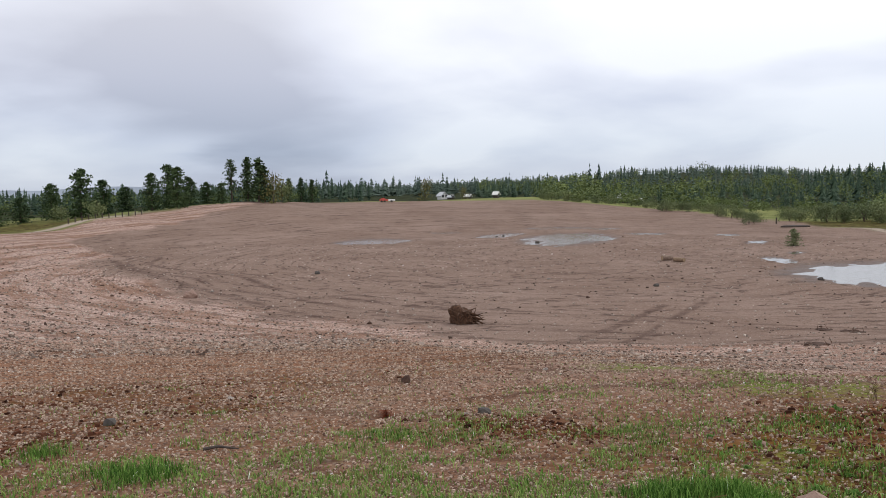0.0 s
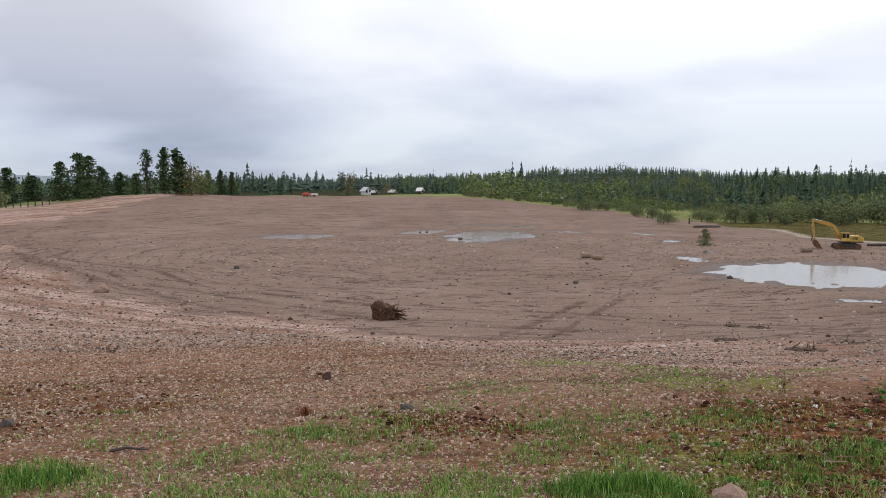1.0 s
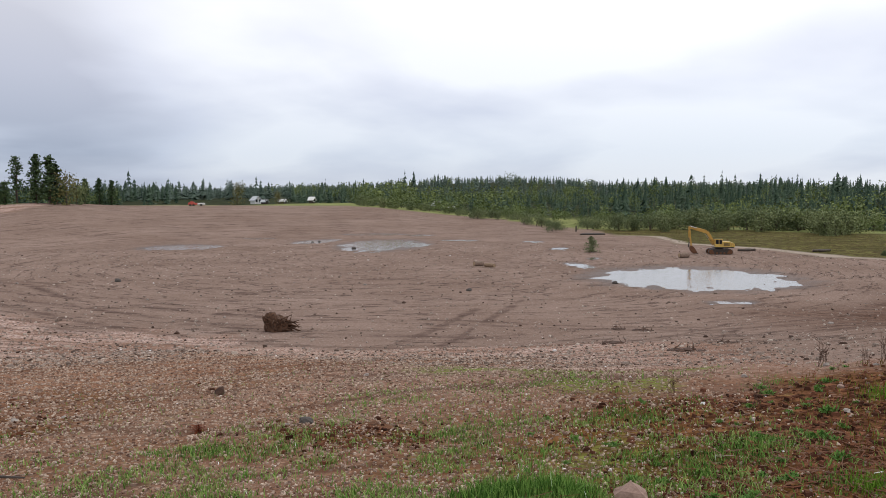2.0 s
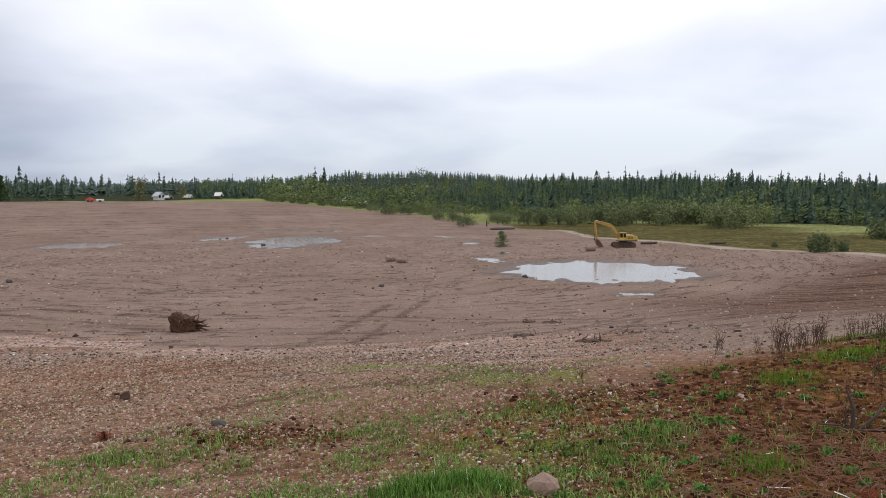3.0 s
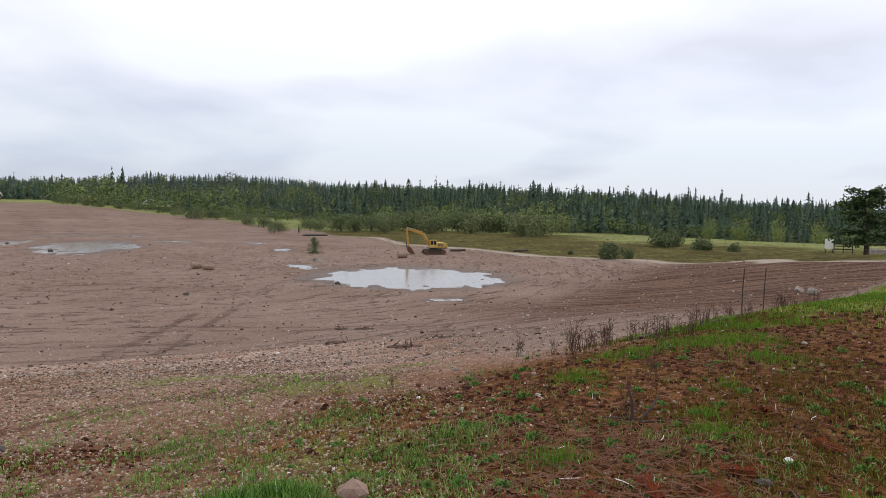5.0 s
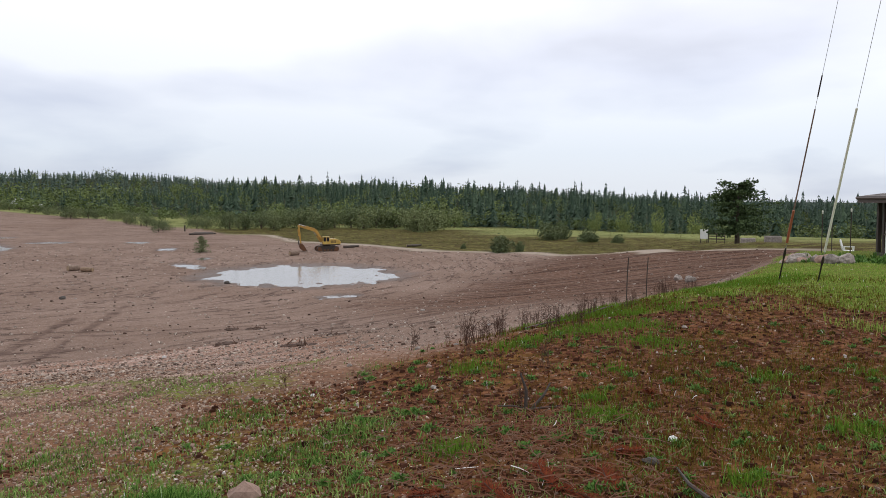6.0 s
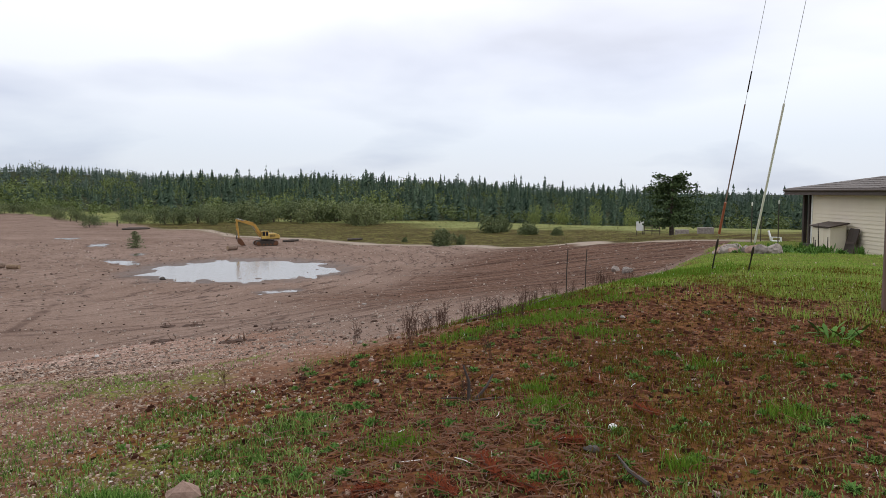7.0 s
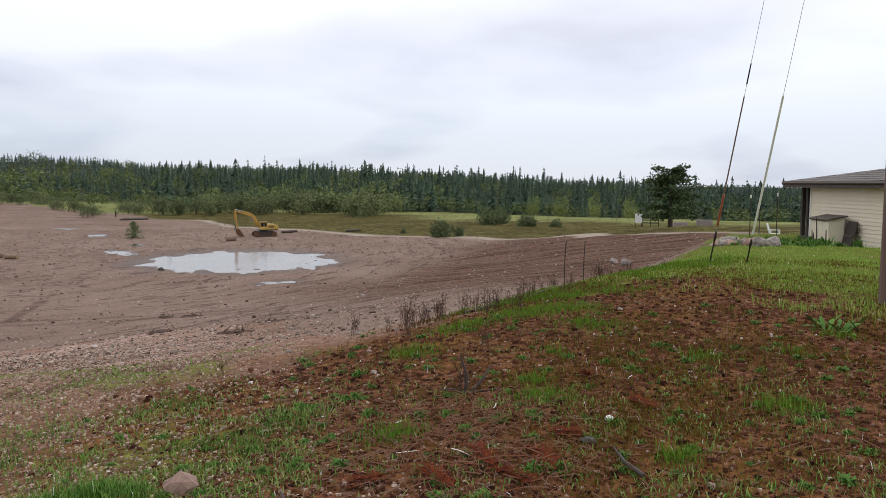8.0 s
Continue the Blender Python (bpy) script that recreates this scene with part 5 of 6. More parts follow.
# ---- far buildings ----
M_WHITEWALL = plain("white_boards", (0.66, 0.66, 0.64), (0.76, 0.76, 0.74), 1, 0.6, bump=0.05)
M_TIN = plain("tin_roof", (0.38, 0.40, 0.42), (0.50, 0.52, 0.54), 1, 0.4, 0.5, bump=0.05)
M_REDTIN = plain("red_painted_tin", (0.42, 0.05, 0.035), (0.52, 0.09, 0.06), 1, 0.5, bump=0.05)


def cottage(az, d, w, depth, h, roof_h, turn, walls, roof, label, name="farmhouse"):
    x, y = polar(az, d)
    ob = thing(name, spot(x, y, -0.2, turn), label, "building")
    wall = part("wall", prism(bmesh.new(), [(-w / 2, -1), (w / 2, -1), (w / 2, h), (0, h + roof_h), (-w / 2, h)], -depth / 2, depth / 2), walls, ob)
    for s in (-1, 1):
        part("roof", prism(bmesh.new(), [(0, h + roof_h + 0.02), (s * (w / 2 + 0.5), h - roof_h * 1.0 / w), (s * (w / 2 + 0.5), h - roof_h / w + 0.25), (0, h + roof_h + 0.3)], -depth / 2 - 0.5, depth / 2 + 0.5), roof, ob)
    for k in (-1, 1):
        win = part("window", boxed(k * w * 0.25 - 0.6, k * w * 0.25 + 0.6, -depth / 2 - 0.05, -depth / 2 + 0.05, 1.0, 2.3), M_TRIM, wall)
        part("pane", boxed(k * w * 0.25 - 0.5, k * w * 0.25 + 0.5, -depth / 2 - 0.08, -depth / 2 - 0.052, 1.1, 2.2), M_PANE, win)
    return ob


def build_far():
    cottage(26.6, 345, 3.4, 3.4, 1.9, 1.4, 60, M_WHITEWALL, M_TIN, "white farmhouse with a grey roof at the woods")
    cottage(26.0, 340, 1.9, 2.2, 1.2, 0.6, 75, M_DARKWOOD, M_TIN, "low dark shed with a pale tin roof", "shed")
    cottage(24.7, 345, 1.8, 2.4, 1.3, 0.7, 85, M_DARKWOOD, M_WHITEWALL, "dark shed with a white roof in a field", "shed")
    cottage(22.6, 340, 2.0, 2.0, 1.9, 0.9, 85, M_DARKWOOD, M_WHITEWALL, "dark barn with a white roof on green pasture", "barn")
    cottage(13.4, 330, 2.6, 3.4, 2.6, 1.3, 50, M_DARKWOOD, M_TIN, "grey barn with a steep tin roof behind willows", "barn")
    cottage(12.3, 325, 2.2, 2.2, 1.8, 0.6, 85, M_DARKWOOD, M_WHITEWALL, "small shed with a white roof behind willows", "shed")
    x, y = polar(30.9, 250)
    trailer = thing("red_trailer", spot(x, y, 0, 28), "red and white flat trailer beyond the rim of the field", "trailer")
    trailer.scale = (0.8, 0.8, 0.7)
    part("body", boxed(-2.0, 1.4, -1.1, 1.1, 0.5, 1.35, bevel=0.05), M_REDTIN, trailer)
    part("tank", boxed(1.45, 4.2, -1.1, 1.1, 0.5, 1.3, bevel=0.2), M_WHITEWALL, trailer)
    part("slope_panel", prism(bmesh.new(), [(-2.0, 1.36), (0.6, 1.36), (-0.4, 2.0), (-0.9, 2.0)], -1.0, 1.0), M_REDTIN, trailer)
    for x_ in (-1.2, 0.0, 2.8):
        bm = bmesh.new()
        bmesh.ops.create_cone(bm, cap_ends=True, segments=16, radius1=0.45, radius2=0.45, depth=2.3, matrix=pose(x_, 0, 0.42, 90))
        part("wheel", bm, M_STEEL, trailer)
    # distant cloud-capped ridge; its blue-grey colour carries the haze
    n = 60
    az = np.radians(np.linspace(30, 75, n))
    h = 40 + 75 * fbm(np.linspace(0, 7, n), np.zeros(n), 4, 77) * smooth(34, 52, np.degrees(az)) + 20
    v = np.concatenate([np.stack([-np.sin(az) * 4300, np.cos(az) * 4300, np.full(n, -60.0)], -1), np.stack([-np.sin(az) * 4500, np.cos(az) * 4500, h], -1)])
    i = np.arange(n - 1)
    ridge = part("backdrop", mesh_of("backdrop", v, np.stack([i, i + 1, i + n + 1, i + n], -1), plain("hazed_ridge", (0.24, 0.28, 0.34), (0.32, 0.36, 0.42), 0.004, 1.0, bump=0.0)), None)
    tagged(ridge, "wooded ridge under low cloud, blue-grey from painted haze", "mountain ridge", kind="structure")
    # board fence along the lane
    for k in range(12):
        x, y = polar(48.0 + k * 0.42, 216 - k * 1.5)
        p = part("fence_post", boxed(-0.09, 0.09, -0.09, 0.09, -0.4, 1.2), M_DARKWOOD)
        p.matrix_world = spot(x, y)
        tagged(p, "weathered wooden fence post beside the lane", "fence post", "lane fence posts")


build_far()

# ---- the near ground: stones, grass, weeds, litter ----
def strew(n, az, d, seed, keep):
    """Spots thinned by a keep function of place, as x, y, z, distance."""
    g = np.random.default_rng(seed)
    a, r = np.radians(g.uniform(*az, n)), np.exp(g.uniform(np.log(d[0]), np.log(d[1]), n))
    x, y = -np.sin(a) * r, np.cos(a) * r
    ok = g.uniform(0, 1, n) < keep(x, y, r)
    x, y, r = x[ok], y[ok], r[ok]
    return x, y, ground_z(x, y), r, g


def many_stones(name, x, y, z, size, g, material, label, category):
    """Joined angular pebbles, half sunk."""
    ring_ = [(math.cos(t), math.sin(t)) for t in (0.0, 2.2, 4.1)]
    base = np.array([(c * 0.95, w * 0.95, -0.6) for c, w in ring_] + [(c * 0.62, w * 0.62, 0.65) for c, w in ring_])
    tri = np.array([(0, 1, 4), (0, 4, 3), (1, 2, 5), (1, 5, 4), (2, 0, 3), (2, 3, 5), (3, 4, 5)])
    n, k = len(x), len(base)
    shape = base[None] * (1 + g.normal(0, 0.2, (n, k, 1)))
    shape = shape * np.stack([g.uniform(0.8, 1.4, n), g.uniform(0.7, 1.1, n), g.uniform(0.45, 0.85, n)], -1)[:, None]
    a = g.uniform(0, 6.28, n)
    c, s = np.cos(a)[:, None], np.sin(a)[:, None]
    v = np.stack([shape[..., 0] * c - shape[..., 1] * s, shape[..., 0] * s + shape[..., 1] * c, shape[..., 2]], -1) * size[:, None, None]
    v += np.stack([x, y, z + size * 0.15], -1)[:, None]
    f = tri[None] + (np.arange(n) * k)[:, None, None]
    return tagged(new(name, mesh_of(name, v.reshape(-1, 3), f.reshape(-1, 3), material)), label, category, kind="stuff")


def many_blades(name, x, y, z, height, width, g, material, label, category, droop=0.5):
    """Joined grass blades, each a bent tapering strip."""
    n = len(x)
    a, lean = g.uniform(0, 6.28, n), g.uniform(0.1, 1.0, n) * droop
    face = a + g.uniform(-0.9, 0.9, n) + 1.57
    rows = []
    for t, w in ((0.0, 1.0), (0.6, 0.75), (1.0, 0.06)):
        out = lean * height * t**1.8
        up = height * (t - 0.25 * lean * t * t)
        cx, cy = x + np.cos(a) * out, y + np.sin(a) * out
        for s in (-0.5, 0.5):
            rows.append(np.stack([cx + np.cos(face) * width * w * s, cy + np.sin(face) * width * w * s, z + up], -1))
    v = np.stack(rows, 1)
    q = np.array([[0, 1, 3, 2], [2, 3, 5, 4]])
    f = q[None] + (np.arange(n) * 6)[:, None, None]
    return tagged(new(name, mesh_of(name, v.reshape(-1, 3), f.reshape(-1, 4), material)), label, category, kind="stuff")


def toned(name, tones, rough=0.8):
    """One tone a piece, out of a row of tones."""
    n = Nodes(name, rough)
    ramp = n.node("ShaderNodeValToRGB", Fac=n.island())
    e = ramp.color_ramp.elements
    for k, c in enumerate(tones):
        at = k / (len(tones) - 1)
        el = e[0] if k == 0 else e[1] if k == len(tones) - 1 else e.new(at)
        el.position, el.color = at, (*c, 1)
    fine = n.noise(40.0, 3, 0.6)
    n.color(n.mix(n.between(fine, 0.3, 0.7, 0.0, 0.45), ramp.outputs[0], (0.075, 0.042, 0.030)) if rough > 0.7 else ramp.outputs[0])
    n.bsdf.inputs["Specular IOR Level"].default_value = 0.015
    return n.mat


M_PEBBLE = toned("pebbles", ((0.12, 0.06, 0.042), (0.28, 0.14, 0.085), (0.48, 0.29, 0.21), (0.050, 0.024, 0.016), (0.58, 0.42, 0.325), (0.14, 0.07, 0.048), (0.38, 0.205, 0.14), (0.68, 0.54, 0.43)))
M_FIELD = toned("field_stones", ((0.06, 0.038, 0.03), (0.22, 0.15, 0.12), (0.36, 0.26, 0.21), (0.09, 0.056, 0.045), (0.50, 0.40, 0.33), (0.26, 0.18, 0.145), (0.66, 0.56, 0.48)))
M_CRUMB = toned("earth_crumbs", ((0.016, 0.006, 0.004), (0.18, 0.066, 0.04), (0.31, 0.14, 0.09), (0.06, 0.022, 0.012), (0.44, 0.27, 0.19), (0.21, 0.085, 0.05)))
M_BLADE = toned("lush_grass", ((0.016, 0.075, 0.010), (0.06, 0.19, 0.024), (0.15, 0.33, 0.06), (0.03, 0.12, 0.014), (0.22, 0.37, 0.085)), 0.5)
M_LAWN = toned("lawn_grass", ((0.13, 0.31, 0.03), (0.24, 0.47, 0.05), (0.38, 0.58, 0.10), (0.17, 0.37, 0.035), (0.40, 0.44, 0.12)), 0.55)
M_BROW = toned("brow_grass", ((0.12, 0.22, 0.022), (0.30, 0.46, 0.05), (0.50, 0.62, 0.11), (0.20, 0.16, 0.03), (0.40, 0.54, 0.07), (0.12, 0.22, 0.03)), 0.55)
M_SHORT = toned("short_grass", ((0.09, 0.22, 0.035), (0.16, 0.34, 0.06), (0.27, 0.44, 0.12), (0.30, 0.36, 0.12)), 0.55)
M_DRY = toned("dry_grass", ((0.13, 0.042, 0.010), (0.24, 0.10, 0.018), (0.27, 0.17, 0.030), (0.11, 0.030, 0.009), (0.19, 0.19, 0.028), (0.20, 0.070, 0.015), (0.11, 0.13, 0.020)), 0.65)
M_STRAW = toned("straw_and_twigs", ((0.22, 0.14, 0.10), (0.42, 0.30, 0.22), (0.10, 0.055, 0.04), (0.34, 0.23, 0.16), (0.20, 0.08, 0.045)), 0.7)
M_RED = toned("dead_red_needles", ((0.21, 0.042, 0.016), (0.29, 0.075, 0.026), (0.12, 0.026, 0.012)), 0.75)
M_WEED = toned("grey_green_weed", ((0.085, 0.17, 0.045), (0.18, 0.28, 0.09), (0.30, 0.39, 0.17), (0.11, 0.21, 0.045)), 0.55)
M_STALK = toned("dead_weed", ((0.055, 0.030, 0.024), (0.10, 0.058, 0.045), (0.14, 0.09, 0.07)), 0.8)

# clumps of grass on the near slope and on the bank: middle and radius
CLUMPS = ((-0.46, 4.85, 0.32), (-0.8, 4.6, 0.22), (-3.4, 5.65, 0.32), (-2.85, 5.7, 0.36), (-4.4, 3.8, 0.42), (-5.7, 4.05, 0.28), (-5.9, 6.25, 0.14), (-8.7, 8.3, 0.2), (-1.28, 6.36, 0.40), (-0.1, 7.05, 0.36),
          (0.25, 7.0, 0.14), (1.6, 8.6, 0.22), (0.06, 5.75, 0.2), (0.97, 5.85, 0.24), (0.5, 5.55, 0.26), (-0.6, 5.95, 0.1), (0.75, 5.75, 0.22), (1.28, 5.1, 0.2))
TUFTS = ((3.5, 8.55, 0.26), (4.2, 8.6, 0.26), (3.04, 6.0, 0.14), (4.6, 7.65, 0.32), (3.15, 8.4, 0.25), (3.65, 6.8, 0.11), (2.8, 5.35, 0.2), (4.7, 5.85, 0.16), (5.6, 5.65, 0.12), (6.7, 6.15, 0.2), (4.2, 4.3, 0.18),
         (2.95, 3.85, 0.12), (1.5, 5.1, 0.16), (2.4, 7.6, 0.25), (5.1, 8.8, 0.3), (6.3, 9.9, 0.35))
DENSE = CLUMPS[:2] + CLUMPS[4:6]
LOOSE = [(a, b, c * 1.35) for a, b, c in CLUMPS[2:4] + CLUMPS[6:]]
PALE = ((-1.1, 9.0, 0.7), (-2.3, 8.4, 0.55), (-2.9, 8.2, 0.4), (0.3, 9.6, 0.5), (-0.4, 9.3, 0.5))


def near_clumps(x, y, clumps):
    return np.clip(sum(np.exp(-(((x - cx) ** 2 + (y - cy) ** 2) / (r * r)) * 1.3) for cx, cy, r in clumps), 0, 1)


def build_near():
    m = masks

    def stony(x, y, r):
        k = m(x, y)
        return np.clip(0.35 + 0.65 * k["gravel"] + 0.25 * k["earth"], 0, 1) * (1 - 0.8 * k["meadow"]) * (1 - 0.93 * smooth(8, 13, crest(x, y)[1])) * (1 - 0.6 * near_clumps(x, y, CLUMPS)) * (1 - 0.94 * smooth(-0.8, 2.0, x))

    x, y, z, r, g = strew(165000, (-54, 62), (4.0, 34), 501, stony)
    size = np.exp(g.normal(0, 0.55, len(x))) * (0.0050 + 0.00125 * r)
    many_stones("gravel", x, y, z, np.minimum(size * 0.8, 0.014 + 0.0011 * r), g, M_PEBBLE, "loose pinkish pebbles and gravel strewn over the slope", "gravel")

    # clods and stones over the field
    def field(x, y, r):
        k = m(x, y)
        return np.clip(0.25 + 0.75 * k["gravel"], 0, 1) * (1 - 0.6 * k["cut"]) * (1 - k["meadow"]) * (1 - k["wet"]) * (1 - k["road"]) * (crest(x, y)[0] > 1.5)

    x, y, z, r, g = strew(56000, (-40, 62), (24, 150), 509, field)
    size = np.exp(g.normal(0, 0.5, len(x))) * (0.012 + 0.00082 * r)
    many_stones("field_stones", x, y, z, np.minimum(size, 0.16), g, M_FIELD, "pale and dark stones and clods scattered over the dirt field", "stones")

    def earthy(x, y, r):
        k = m(x, y)
        heaps = np.exp(-(((x + 2.25) / 0.7) ** 2 + ((y - 6.2) / 0.5) ** 2)) + np.exp(-(((x - 4.7) / 0.4) ** 2 + ((y - 4.9) / 0.4) ** 2)) + np.exp(-(((x - 1.5) / 0.8) ** 2 + ((y - 7.4) / 0.4) ** 2))
        return np.clip(0.75 * smooth(0.45, 0.9, k["earth"]) + heaps, 0, 1) * (1 - 0.9 * k["green"])

    x, y, z, r, g = strew(62000, (-54, 62), (3.2, 15), 502, earthy)
    size = np.exp(g.normal(0, 0.5, len(x))) * (0.006 + 0.0013 * r)
    many_stones("earth_crumbs", x, y, z, np.minimum(size, 0.045), g, M_CRUMB, "crumbly dark red-brown earth clods on the bank", "soil")

    # lush clumps
    x, y, z, r, g = strew(420000, (-40, 62), (3.0, 13), 503, lambda x, y, r: smooth(0.1, 1.0, (near_clumps(x, y, DENSE) + 0.65 * near_clumps(x, y, LOOSE)) * (0.2 + 1.6 * fbm(x / 0.25, y / 0.25, 3, 95)) + 0.9 * (fbm(x / 0.22, y / 0.22, 3, 96) - 0.5)))
    tall = near_clumps(x, y, DENSE)
    many_blades("lush_grass", x, y, z - 0.005, g.uniform(0.02, 0.065, len(x)) * (1 + 1.7 * tall), g.uniform(0.003, 0.008, len(x)), g, M_BLADE, "clumps of lush bright green grass on the earth bank", "grass", 0.75)
    # sparse low cover
    x, y, z, r, g = strew(175000, (-54, 62), (2.9, 15), 504, lambda x, y, r: (0.04 + 0.34 * smooth(7.6, 5.8, r) + 0.65 * smooth(0.42, 0.62, fbm(x / 0.7, y / 0.7, 3, 81)) * smooth(8.5, 6.0, r) + 0.4 * near_clumps(x, y, TUFTS) + 0.7 * near_clumps(x, y, PALE)) * (1 - 0.62 * smooth(-2.0, 2.5, x)) * (1 + 0.7 * smooth(6.5, 5, r) * smooth(1, -1, x)) * (0.15 + 1.5 * smooth(0.42, 0.62, fbm(x / 0.32, y / 0.32, 3, 98))))
    many_blades("short_grass", x, y, z - 0.004, g.uniform(0.02, 0.065, len(x)), g.uniform(0.005, 0.012, len(x)), g, M_SHORT, "sparse short green grass and seedlings between pebbles", "grass", 0.9)
    # tufts on the bank and the grassy brow
    def brow(x, y, r):
        q, u = crest(x, y)
        return 0.8 * near_clumps(x, y, TUFTS) + 1.1 * smooth(1.7, 0.4, np.abs(q + 0.4)) * smooth(1.5, 4, u) * smooth(0.42, 0.60, fbm(x / 0.7, y / 0.7, 3, 83)) * (q < 1.5)

    x, y, z, r, g = strew(300000, (-52, -4), (4, 22), 505, brow)
    many_blades("brow_grass", x, y, z - 0.005, g.uniform(0.03, 0.11, len(x)), g.uniform(0.004, 0.009, len(x)) * (0.6 + r / 18), g, M_BROW, "green grass along the brow of the bank", "grass", 0.6)
    # the lawn by the house
    def lawn(x, y, r):
        q, u = crest(x, y)
        return smooth(7, 17, u + 16 * (fbm(x / 1.1, y / 1.1, 4, 85) - 0.5) + 1.3 * np.maximum(7 - y, 0) + 2.5 * np.maximum(x - 6, 0)) * (q < 0.6) * (0.12 + 0.75 * smooth(0.38, 0.62, fbm(x / 0.9, y / 0.9, 4, 97)))

    x, y, z, r, g = strew(170000, (-56, -28), (6, 48), 506, lawn)
    many_blades("lawn", x, y, z - 0.005, g.uniform(0.025, 0.075, len(x)) * (1 + 1.1 * smooth(15, 8, r)), g.uniform(0.004, 0.008, len(x)) * (0.5 + r / 16), g, M_LAWN, "tall fresh green lawn grass beside the house", "lawn", 0.6)

    # dry, rusty grass on the mound
    def dry(x, y, r):
        q, u = crest(x, y)
        return (0.16 + 0.75 * smooth(0.42, 0.62, fbm(x / 1.5, y / 1.5, 3, 87))) * smooth(1.2, 3.6, x) * (q < 0.8) * (1 - 0.7 * smooth(12, 16, u))

    x, y, z, r, g = strew(135000, (-56, -12), (3.2, 20), 507, dry)
    many_blades("dry_grass", x, y, z - 0.004, g.uniform(0.02, 0.085, len(x)), g.uniform(0.003, 0.006, len(x)) * (0.7 + r / 14), g, M_DRY, "thin rusty dry grass over the mound", "dry grass", 0.8)
    # straw and twigs
    x, y, z, r, g = strew(36000, (-54, 20), (3.0, 12), 508, lambda x, y, r: 0.06 * smooth(-1, 1.5, x) + 0.75 * np.exp(-(((x - 1.9) / 0.75) ** 2 + ((y - 4.9) / 0.8) ** 2)))
    n = len(x)
    a, ln, w = g.uniform(0, 6.28, n), g.uniform(0.03, 0.17, n), g.uniform(0.0015, 0.004, n)
    dx, dy = np.cos(a), np.sin(a)
    zc = z + g.uniform(0.004, 0.03, n)
    tip = g.uniform(-0.02, 0.05, n)
    bow = g.normal(0, 0.012, n)
    rows = []
    for t in (0.0, 0.5, 1.0):
        bend = bow * np.sin(np.pi * t)
        for sx, sz in ((-1, 0), (1, 0), (0, 1.6)):
            rows.append(np.stack([x + dx * ln * (t - 0.5) - dy * (w * sx + bend), y + dy * ln * (t - 0.5) + dx * (w * sx + bend), zc + tip * t + w * sz], -1))
    v = np.stack(rows, 1)
    q = np.array([[b + i, b + (i + 1) % 3, b + 3 + (i + 1) % 3, b + 3 + i] for b in (0, 3) for i in range(3)])
    f = q[None] + (np.arange(n) * 9)[:, None, None]
    tagged(new("twig_litter", mesh_of("twig_litter", v.reshape(-1, 3), f.reshape(-1, 4), M_STRAW)), "scattered straw and dead twigs on the earth", "litter", kind="stuff")


build_near()


def rosette_mesh(seed, leaves=26, reach=0.07, lift=0.9):
    """A low weed of many lobed leaves about one root."""
    g = np.random.default_rng(seed)
    v, f = [], []
    for k in range(leaves):
        a, e = k * 2.4 + g.uniform(-0.4, 0.4), g.uniform(0.15, 1.0) * lift
        r = reach * g.uniform(0.5, 1.15)
        d, s = np.array((math.cos(a), math.sin(a), 0)), np.array((-math.sin(a), math.cos(a), 0))
        root = np.array((*g.normal(0, reach * 0.55, 2), 0))
        at = len(v)
        for t, w in ((0, 0.03), (0.35, 0.09), (0.7, 0.12), (1.0, 0.01)):
            p = root + d * r * t * math.cos(e) + np.array((0, 0, r * (t * math.sin(e) * 1.3 - 0.5 * t * t * (1 - e * 0.6)) + 0.006))
            v += [p - s * r * w, p + s * r * w]
        f += [(at, at + 1, at + 3, at + 2), (at + 2, at + 3, at + 5, at + 4), (at + 4, at + 5, at + 7, at + 6)]
    return mesh_of("leaves", np.array(v), np.array(f), M_WEED)


def stalk_mesh(seed, stems=9, height=0.5):
    """Dead upright stalks with side twigs and seed heads."""
    g = np.random.default_rng(seed)
    bm = bmesh.new()
    for k in range(stems):
        b = Vector((g.normal(0, 0.07), g.normal(0, 0.07), -0.02))
        h = height * g.uniform(0.5, 1.15)
        lean = Vector((g.normal(0, 0.16), g.normal(0, 0.16), 1)) * h
        tube(bm, [b, b + lean * 0.5, b + lean], [0.0045, 0.0035, 0.002], 4)
        for j in range(4):
            p = b + lean * g.uniform(0.4, 0.95)
            tube(bm, [p, p + Vector((g.normal(0, 0.05), g.normal(0, 0.05), g.uniform(0.03, 0.1)))], [0.0028, 0.004], 4)
    me = bpy.data.meshes.new("stalks")
    bm.to_mesh(me)
    bm.free()
    me.materials.append(M_STALK)
    return me


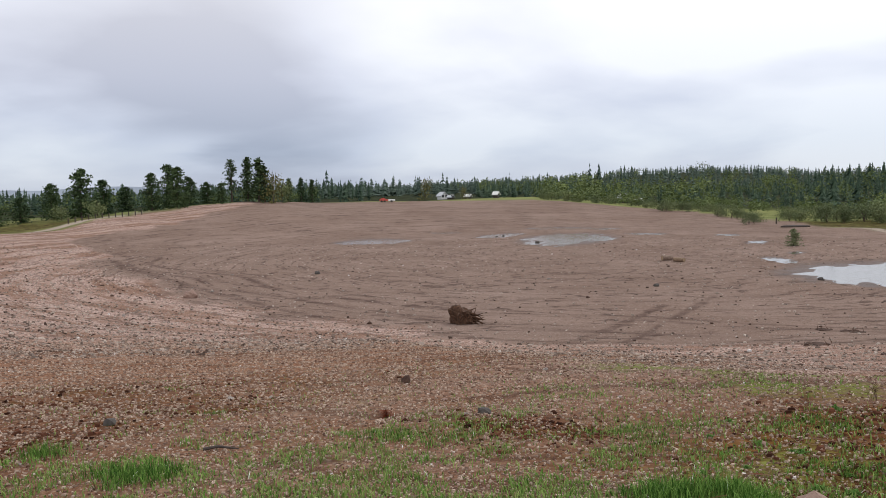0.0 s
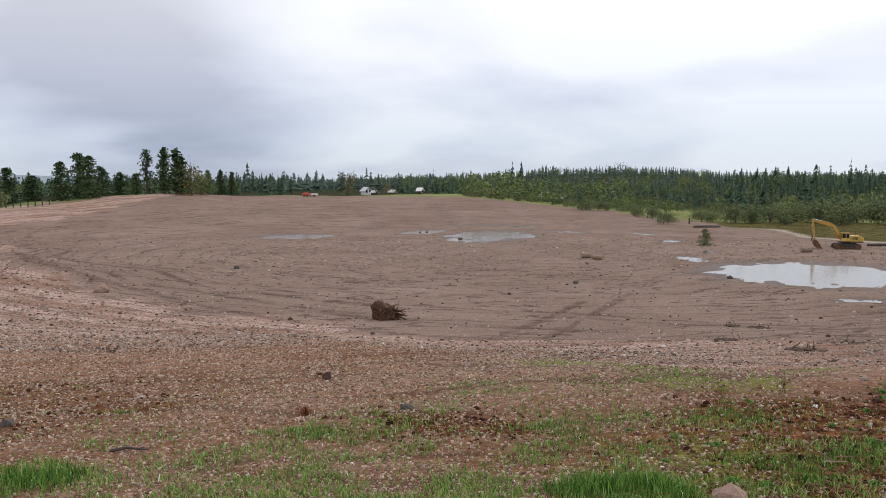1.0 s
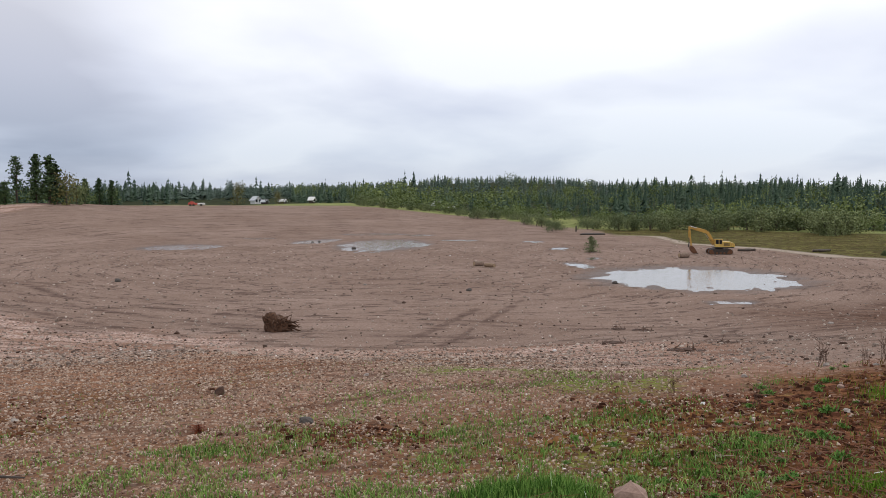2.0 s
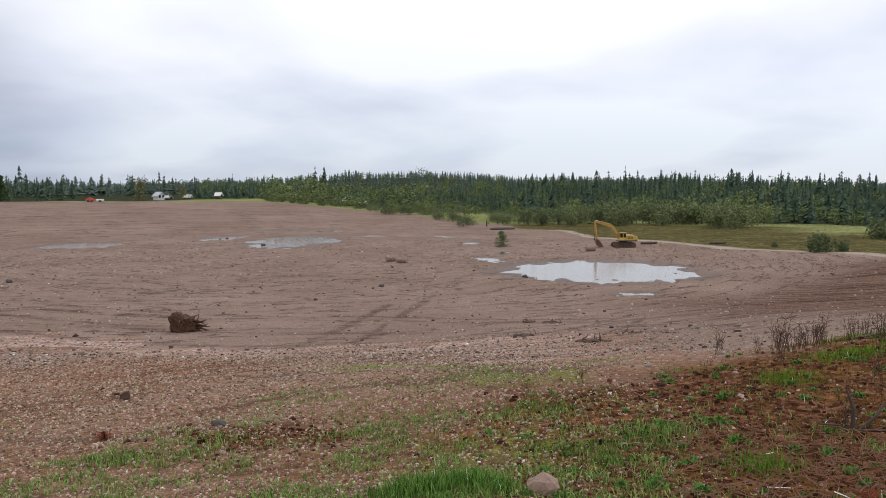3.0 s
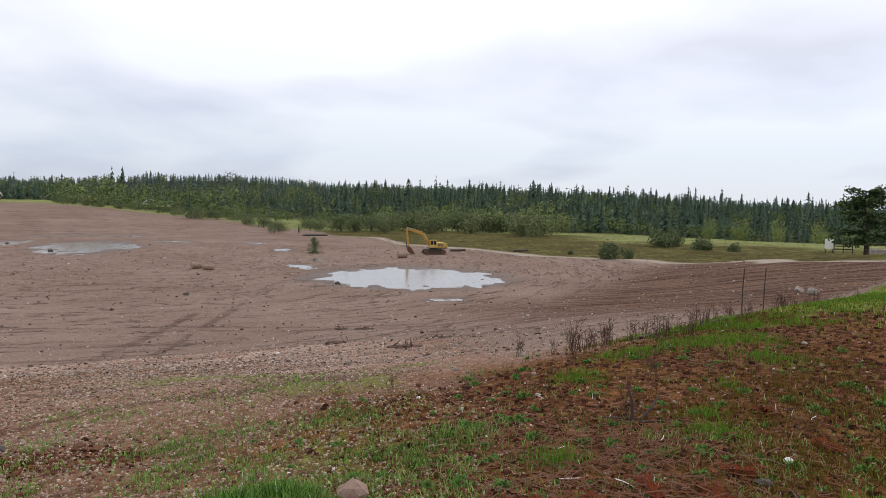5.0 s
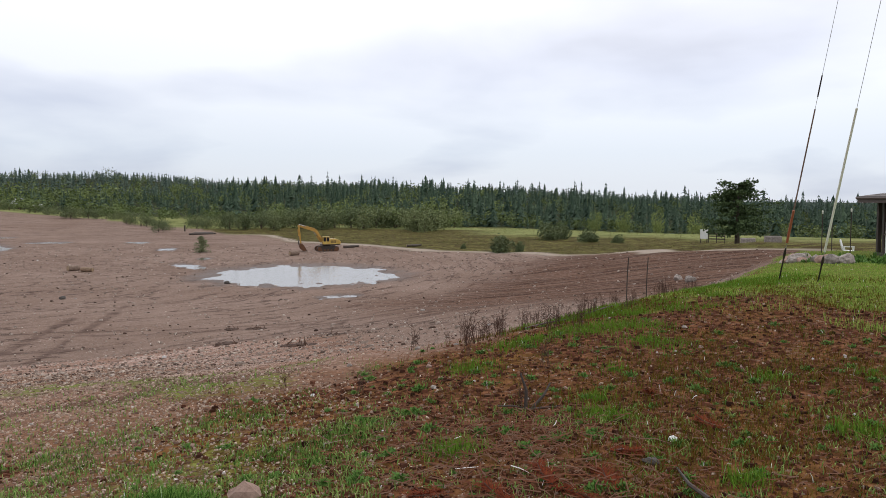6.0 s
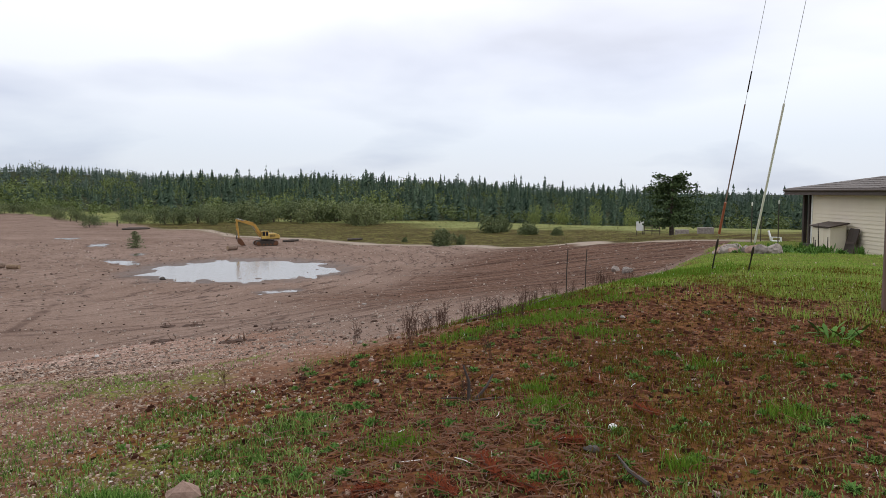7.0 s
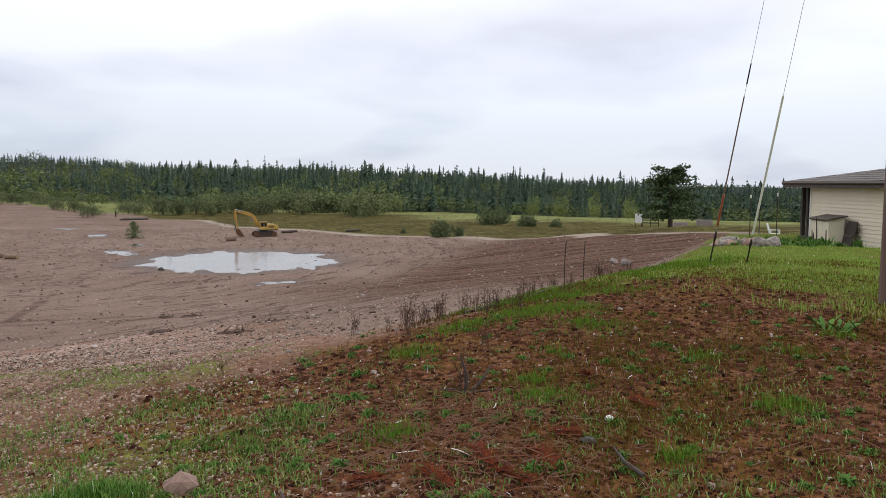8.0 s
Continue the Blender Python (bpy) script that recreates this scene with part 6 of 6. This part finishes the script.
def build_weeds():
    g = np.random.default_rng(61)
    leaves = [rosette_mesh(600 + k, 80 + 14 * k, 0.042 + 0.006 * k, 0.9 + 0.3 * (k % 2)) for k in range(4)]
    stem = mesh_of("root_crown", [(0.01, 0, -0.03), (-0.006, 0.009, -0.03), (-0.006, -0.009, -0.03), (0, 0, 0.02)], [(0, 1, 3), (1, 2, 3), (2, 0, 3)], M_STALK)
    count = 0
    while count < 300:
        az, d = g.uniform(-52, 12), math.exp(g.uniform(math.log(3.8), math.log(11)))
        x, y = polar(az, d)
        if crest(np.array([x]), np.array([y]))[0][0] > 0.6 or g.uniform() < 0.6 * (az > -8):
            continue
        ob = thing("weed", spot(x, y, 0, g.uniform(0, 360)), "low grey-green leafy weed growing in bare earth", "weed", "leafy weeds")
        ob.scale = (s := g.uniform(0.4, 0.95), s, s)
        part("leaves", leaves[count % 4], None, ob)
        part("root_crown", stem, None, ob)
        count += 1
    big = thing("mullein_weed", spot(6.9, 6.35), "pale grey-green broad-leaved weed among lawn grass", "weed")
    part("leaves", rosette_mesh(640, 40, 0.24, 0.9), None, big)
    part("root_crown", stem, None, big)
    for k in range(16):
        m = HOUSE @ pose(0.3 + 0.45 * k, -1.25 - 0.3 * (k % 3), 0)
        ob = thing("garden_plant", spot(m.translation.x, m.translation.y, 0, 50 * k), "leafy green garden plant before the house wall", "plant", "plants by the wall")
        ob.scale = (2.8 + k % 3, 2.8 + k % 3, 3.6 + k % 4)
        part("leaves", leaves[k % 4], None, ob)
        part("root_crown", stem, None, ob)
    for k in range(34):
        x, y = polar(g.uniform(-46.5, -39.6), g.uniform(30.5, 37))
        ob = thing("garden_plant", spot(x, y, 0, 70 * k), "straggling green and brown plant among garden boulders", "plant", "plants among the boulders")
        ob.scale = (s := g.uniform(2.0, 4.2), s, s * g.uniform(0.9, 1.7))
        part("leaves", leaves[k % 4], None, ob)
        part("root_crown", stem, None, ob)
    # dead stalks along the brow
    stalks = [stalk_mesh(650 + k, 10, 0.42 + 0.08 * k) for k in range(4)]
    for k in range(46):
        u = g.uniform(1.5, 9) if k % 6 else g.uniform(0, 12)
        q = g.uniform(-0.5, 1.3)
        x, y = 1.75 + 0.8 * u - 0.6 * q, 8.1 + 0.6 * u + 0.8 * q
        ob = part("dead_weed", stalks[k % 4], None)
        ob.matrix_world = spot(x, y, 0, g.uniform(0, 360)) @ Matrix.Scale(g.uniform(0.35, 0.65), 4)
        tagged(ob, "dead brown weed stalks on the brow of the bank", "dead weeds", "dead weed stalks")
    for x, y, s in ((2.35, 5.95, 0.5), (3.1, 7.3, 0.6), (2.9, 9.2, 0.8), (4.3, 9.0, 0.7), (1.2, 7.3, 0.4), (0.5, 8.1, 0.4)):
        ob = part("dead_weed", stalks[1], None)
        ob.matrix_world = spot(x, y, 0, x * 90) @ Matrix.Scale(s, 4)
        tagged(ob, "dead dark weed stalks standing in rough earth", "dead weeds", "dead weed stalks")
    # thick dead stick
    ob = thing("dead_branch", spot(2.35, 5.9), "forked dead branch sticking up from the bank", "branch")
    for a, b, r in (((0, 0, 0), (-0.03, 0.05, 0.30), 0.016), ((0.05, 0, 0), (0.24, 0.05, 0.20), 0.014), ((-0.05, -0.02, 0), (0.3, -0.08, 0.03), 0.012), ((0.0, 0.05, 0), (-0.25, 0.0, 0.05), 0.010)):
        a, b = Vector(a), Vector(b)
        part("limb", tube(bmesh.new(), [a, (a + b) / 2 + Vector((0.02, -0.02, 0.015)), b], [r, r * 0.8, r * 0.5], 6), M_DARKWOOD, ob)


build_weeds()


def build_litter():
    g = np.random.default_rng(71)
    for x, y, s in ((3.37, 4.84, 0.15), (1.86, 4.35, 0.17), (2.2, 4.15, 0.18), (1.1, 4.35, 0.12), (-4.0, 6.7, 0.12), (3.5, 5.9, 0.08), (1.5, 4.2, 0.17), (1.9, 4.05, 0.16), (2.5, 4.5, 0.10)):
        ob = thing("dead_pine_twig", spot(x, y, 0.01, g.uniform(0, 360)), "rust-red dead pine twig lying on the earth", "twig", "dead pine twigs")
        part("twig", tube(bmesh.new(), [(-s, 0, 0.01), (0, 0.02, 0.02), (s, 0, 0.03)], [0.006, 0.005, 0.003], 5), M_STALK, ob)
        n = 200
        t, a, l = g.uniform(-1, 1, n) * s, g.uniform(0, 6.28, n), g.uniform(0.4, 0.9, n) * 0.12
        p = np.stack([t, np.zeros(n), np.full(n, 0.02)], -1)
        d = np.stack([0.5 + 0.5 * np.cos(3 * a), np.cos(a), 0.12 + 0.2 * np.sin(a)], -1) * l[:, None]
        w = np.stack([-d[:, 1], d[:, 0], np.zeros(n)], -1)
        w = w / np.linalg.norm(w, axis=1)[:, None] * 0.0030
        v = np.stack([p - w, p + w, p + d + w * 0.4, p + d - w * 0.4], 1)
        part("needles", mesh_of("needles", v.reshape(-1, 3), np.arange(n * 4).reshape(-1, 4), M_RED), None, ob)
    # single stones that can be told apart
    stone_thing("bank_stone", 0.05, 4.76, (0.125, 0.085, 0.08), 11, M_STONE, "pinkish granite rock half buried beside grass", "rock", dz=0.02)
    stone_thing("white_stone", 2.93, 4.62, (0.035, 0.03, 0.03), 13, M_TRIM, "small white stone on dark earth", "stone")
    stone_thing("slate_stone", 2.59, 4.31, (0.07, 0.05, 0.03), 14, M_DARKSTONE, "flat dark slate piece on the earth", "stone")
    stone_thing("slate_stone", -2.91, 6.78, (0.09, 0.06, 0.045), 15, M_DARKSTONE, "flat dark slate piece on the earth", "stone")
    stone_thing("clod", -5.35, 9.5, (0.08, 0.07, 0.08), 16, M_CLOD, "dark lump of earth lying on gravel", "clod")
    stone_thing("slate_stone", -6.28, 5.17, (0.075, 0.06, 0.05), 17, M_DARKSTONE, "flat dark slate piece on the earth", "stone")
    for k in range(80):
        az, d = g.uniform(-50, 58), math.exp(g.uniform(math.log(3.8), math.log(16)))
        x, y = polar(az, d)
        if x > 6 and g.uniform() < 0.8:
            continue
        s = g.uniform(0.010, 0.026) * (0.6 + d / 10)
        stone_thing("loose_stone", x, y, (s * 1.3, s, s * 0.75), 300 + k, (M_STONE, M_GREYSTONE, M_STONE)[k % 3], "loose rounded stone lying on the slope", "stone", "stones on the slope", dz=-s * 0.1)
    for x, y, l, a in ((-4.4, 4.7, 0.3, 30), (2.6, 3.9, 0.5, 80), (0.6, 4.1, 0.4, 100), (6.2, 11.6, 2.2, 38), (4.6, 10.4, 1.5, 32)):
        ob = part("fallen_stick", tube(bmesh.new(), [(-l / 2, 0, 0.03), (-l * 0.1, 0.03, 0.04), (l / 2, -0.02, 0.03)], [0.014, 0.012, 0.006], 6), M_DARKWOOD)
        ob.matrix_world = spot(x, y, 0.0, a)
        tagged(ob, "thin dark fallen stick lying on the bank", "stick", "fallen sticks")


build_litter()
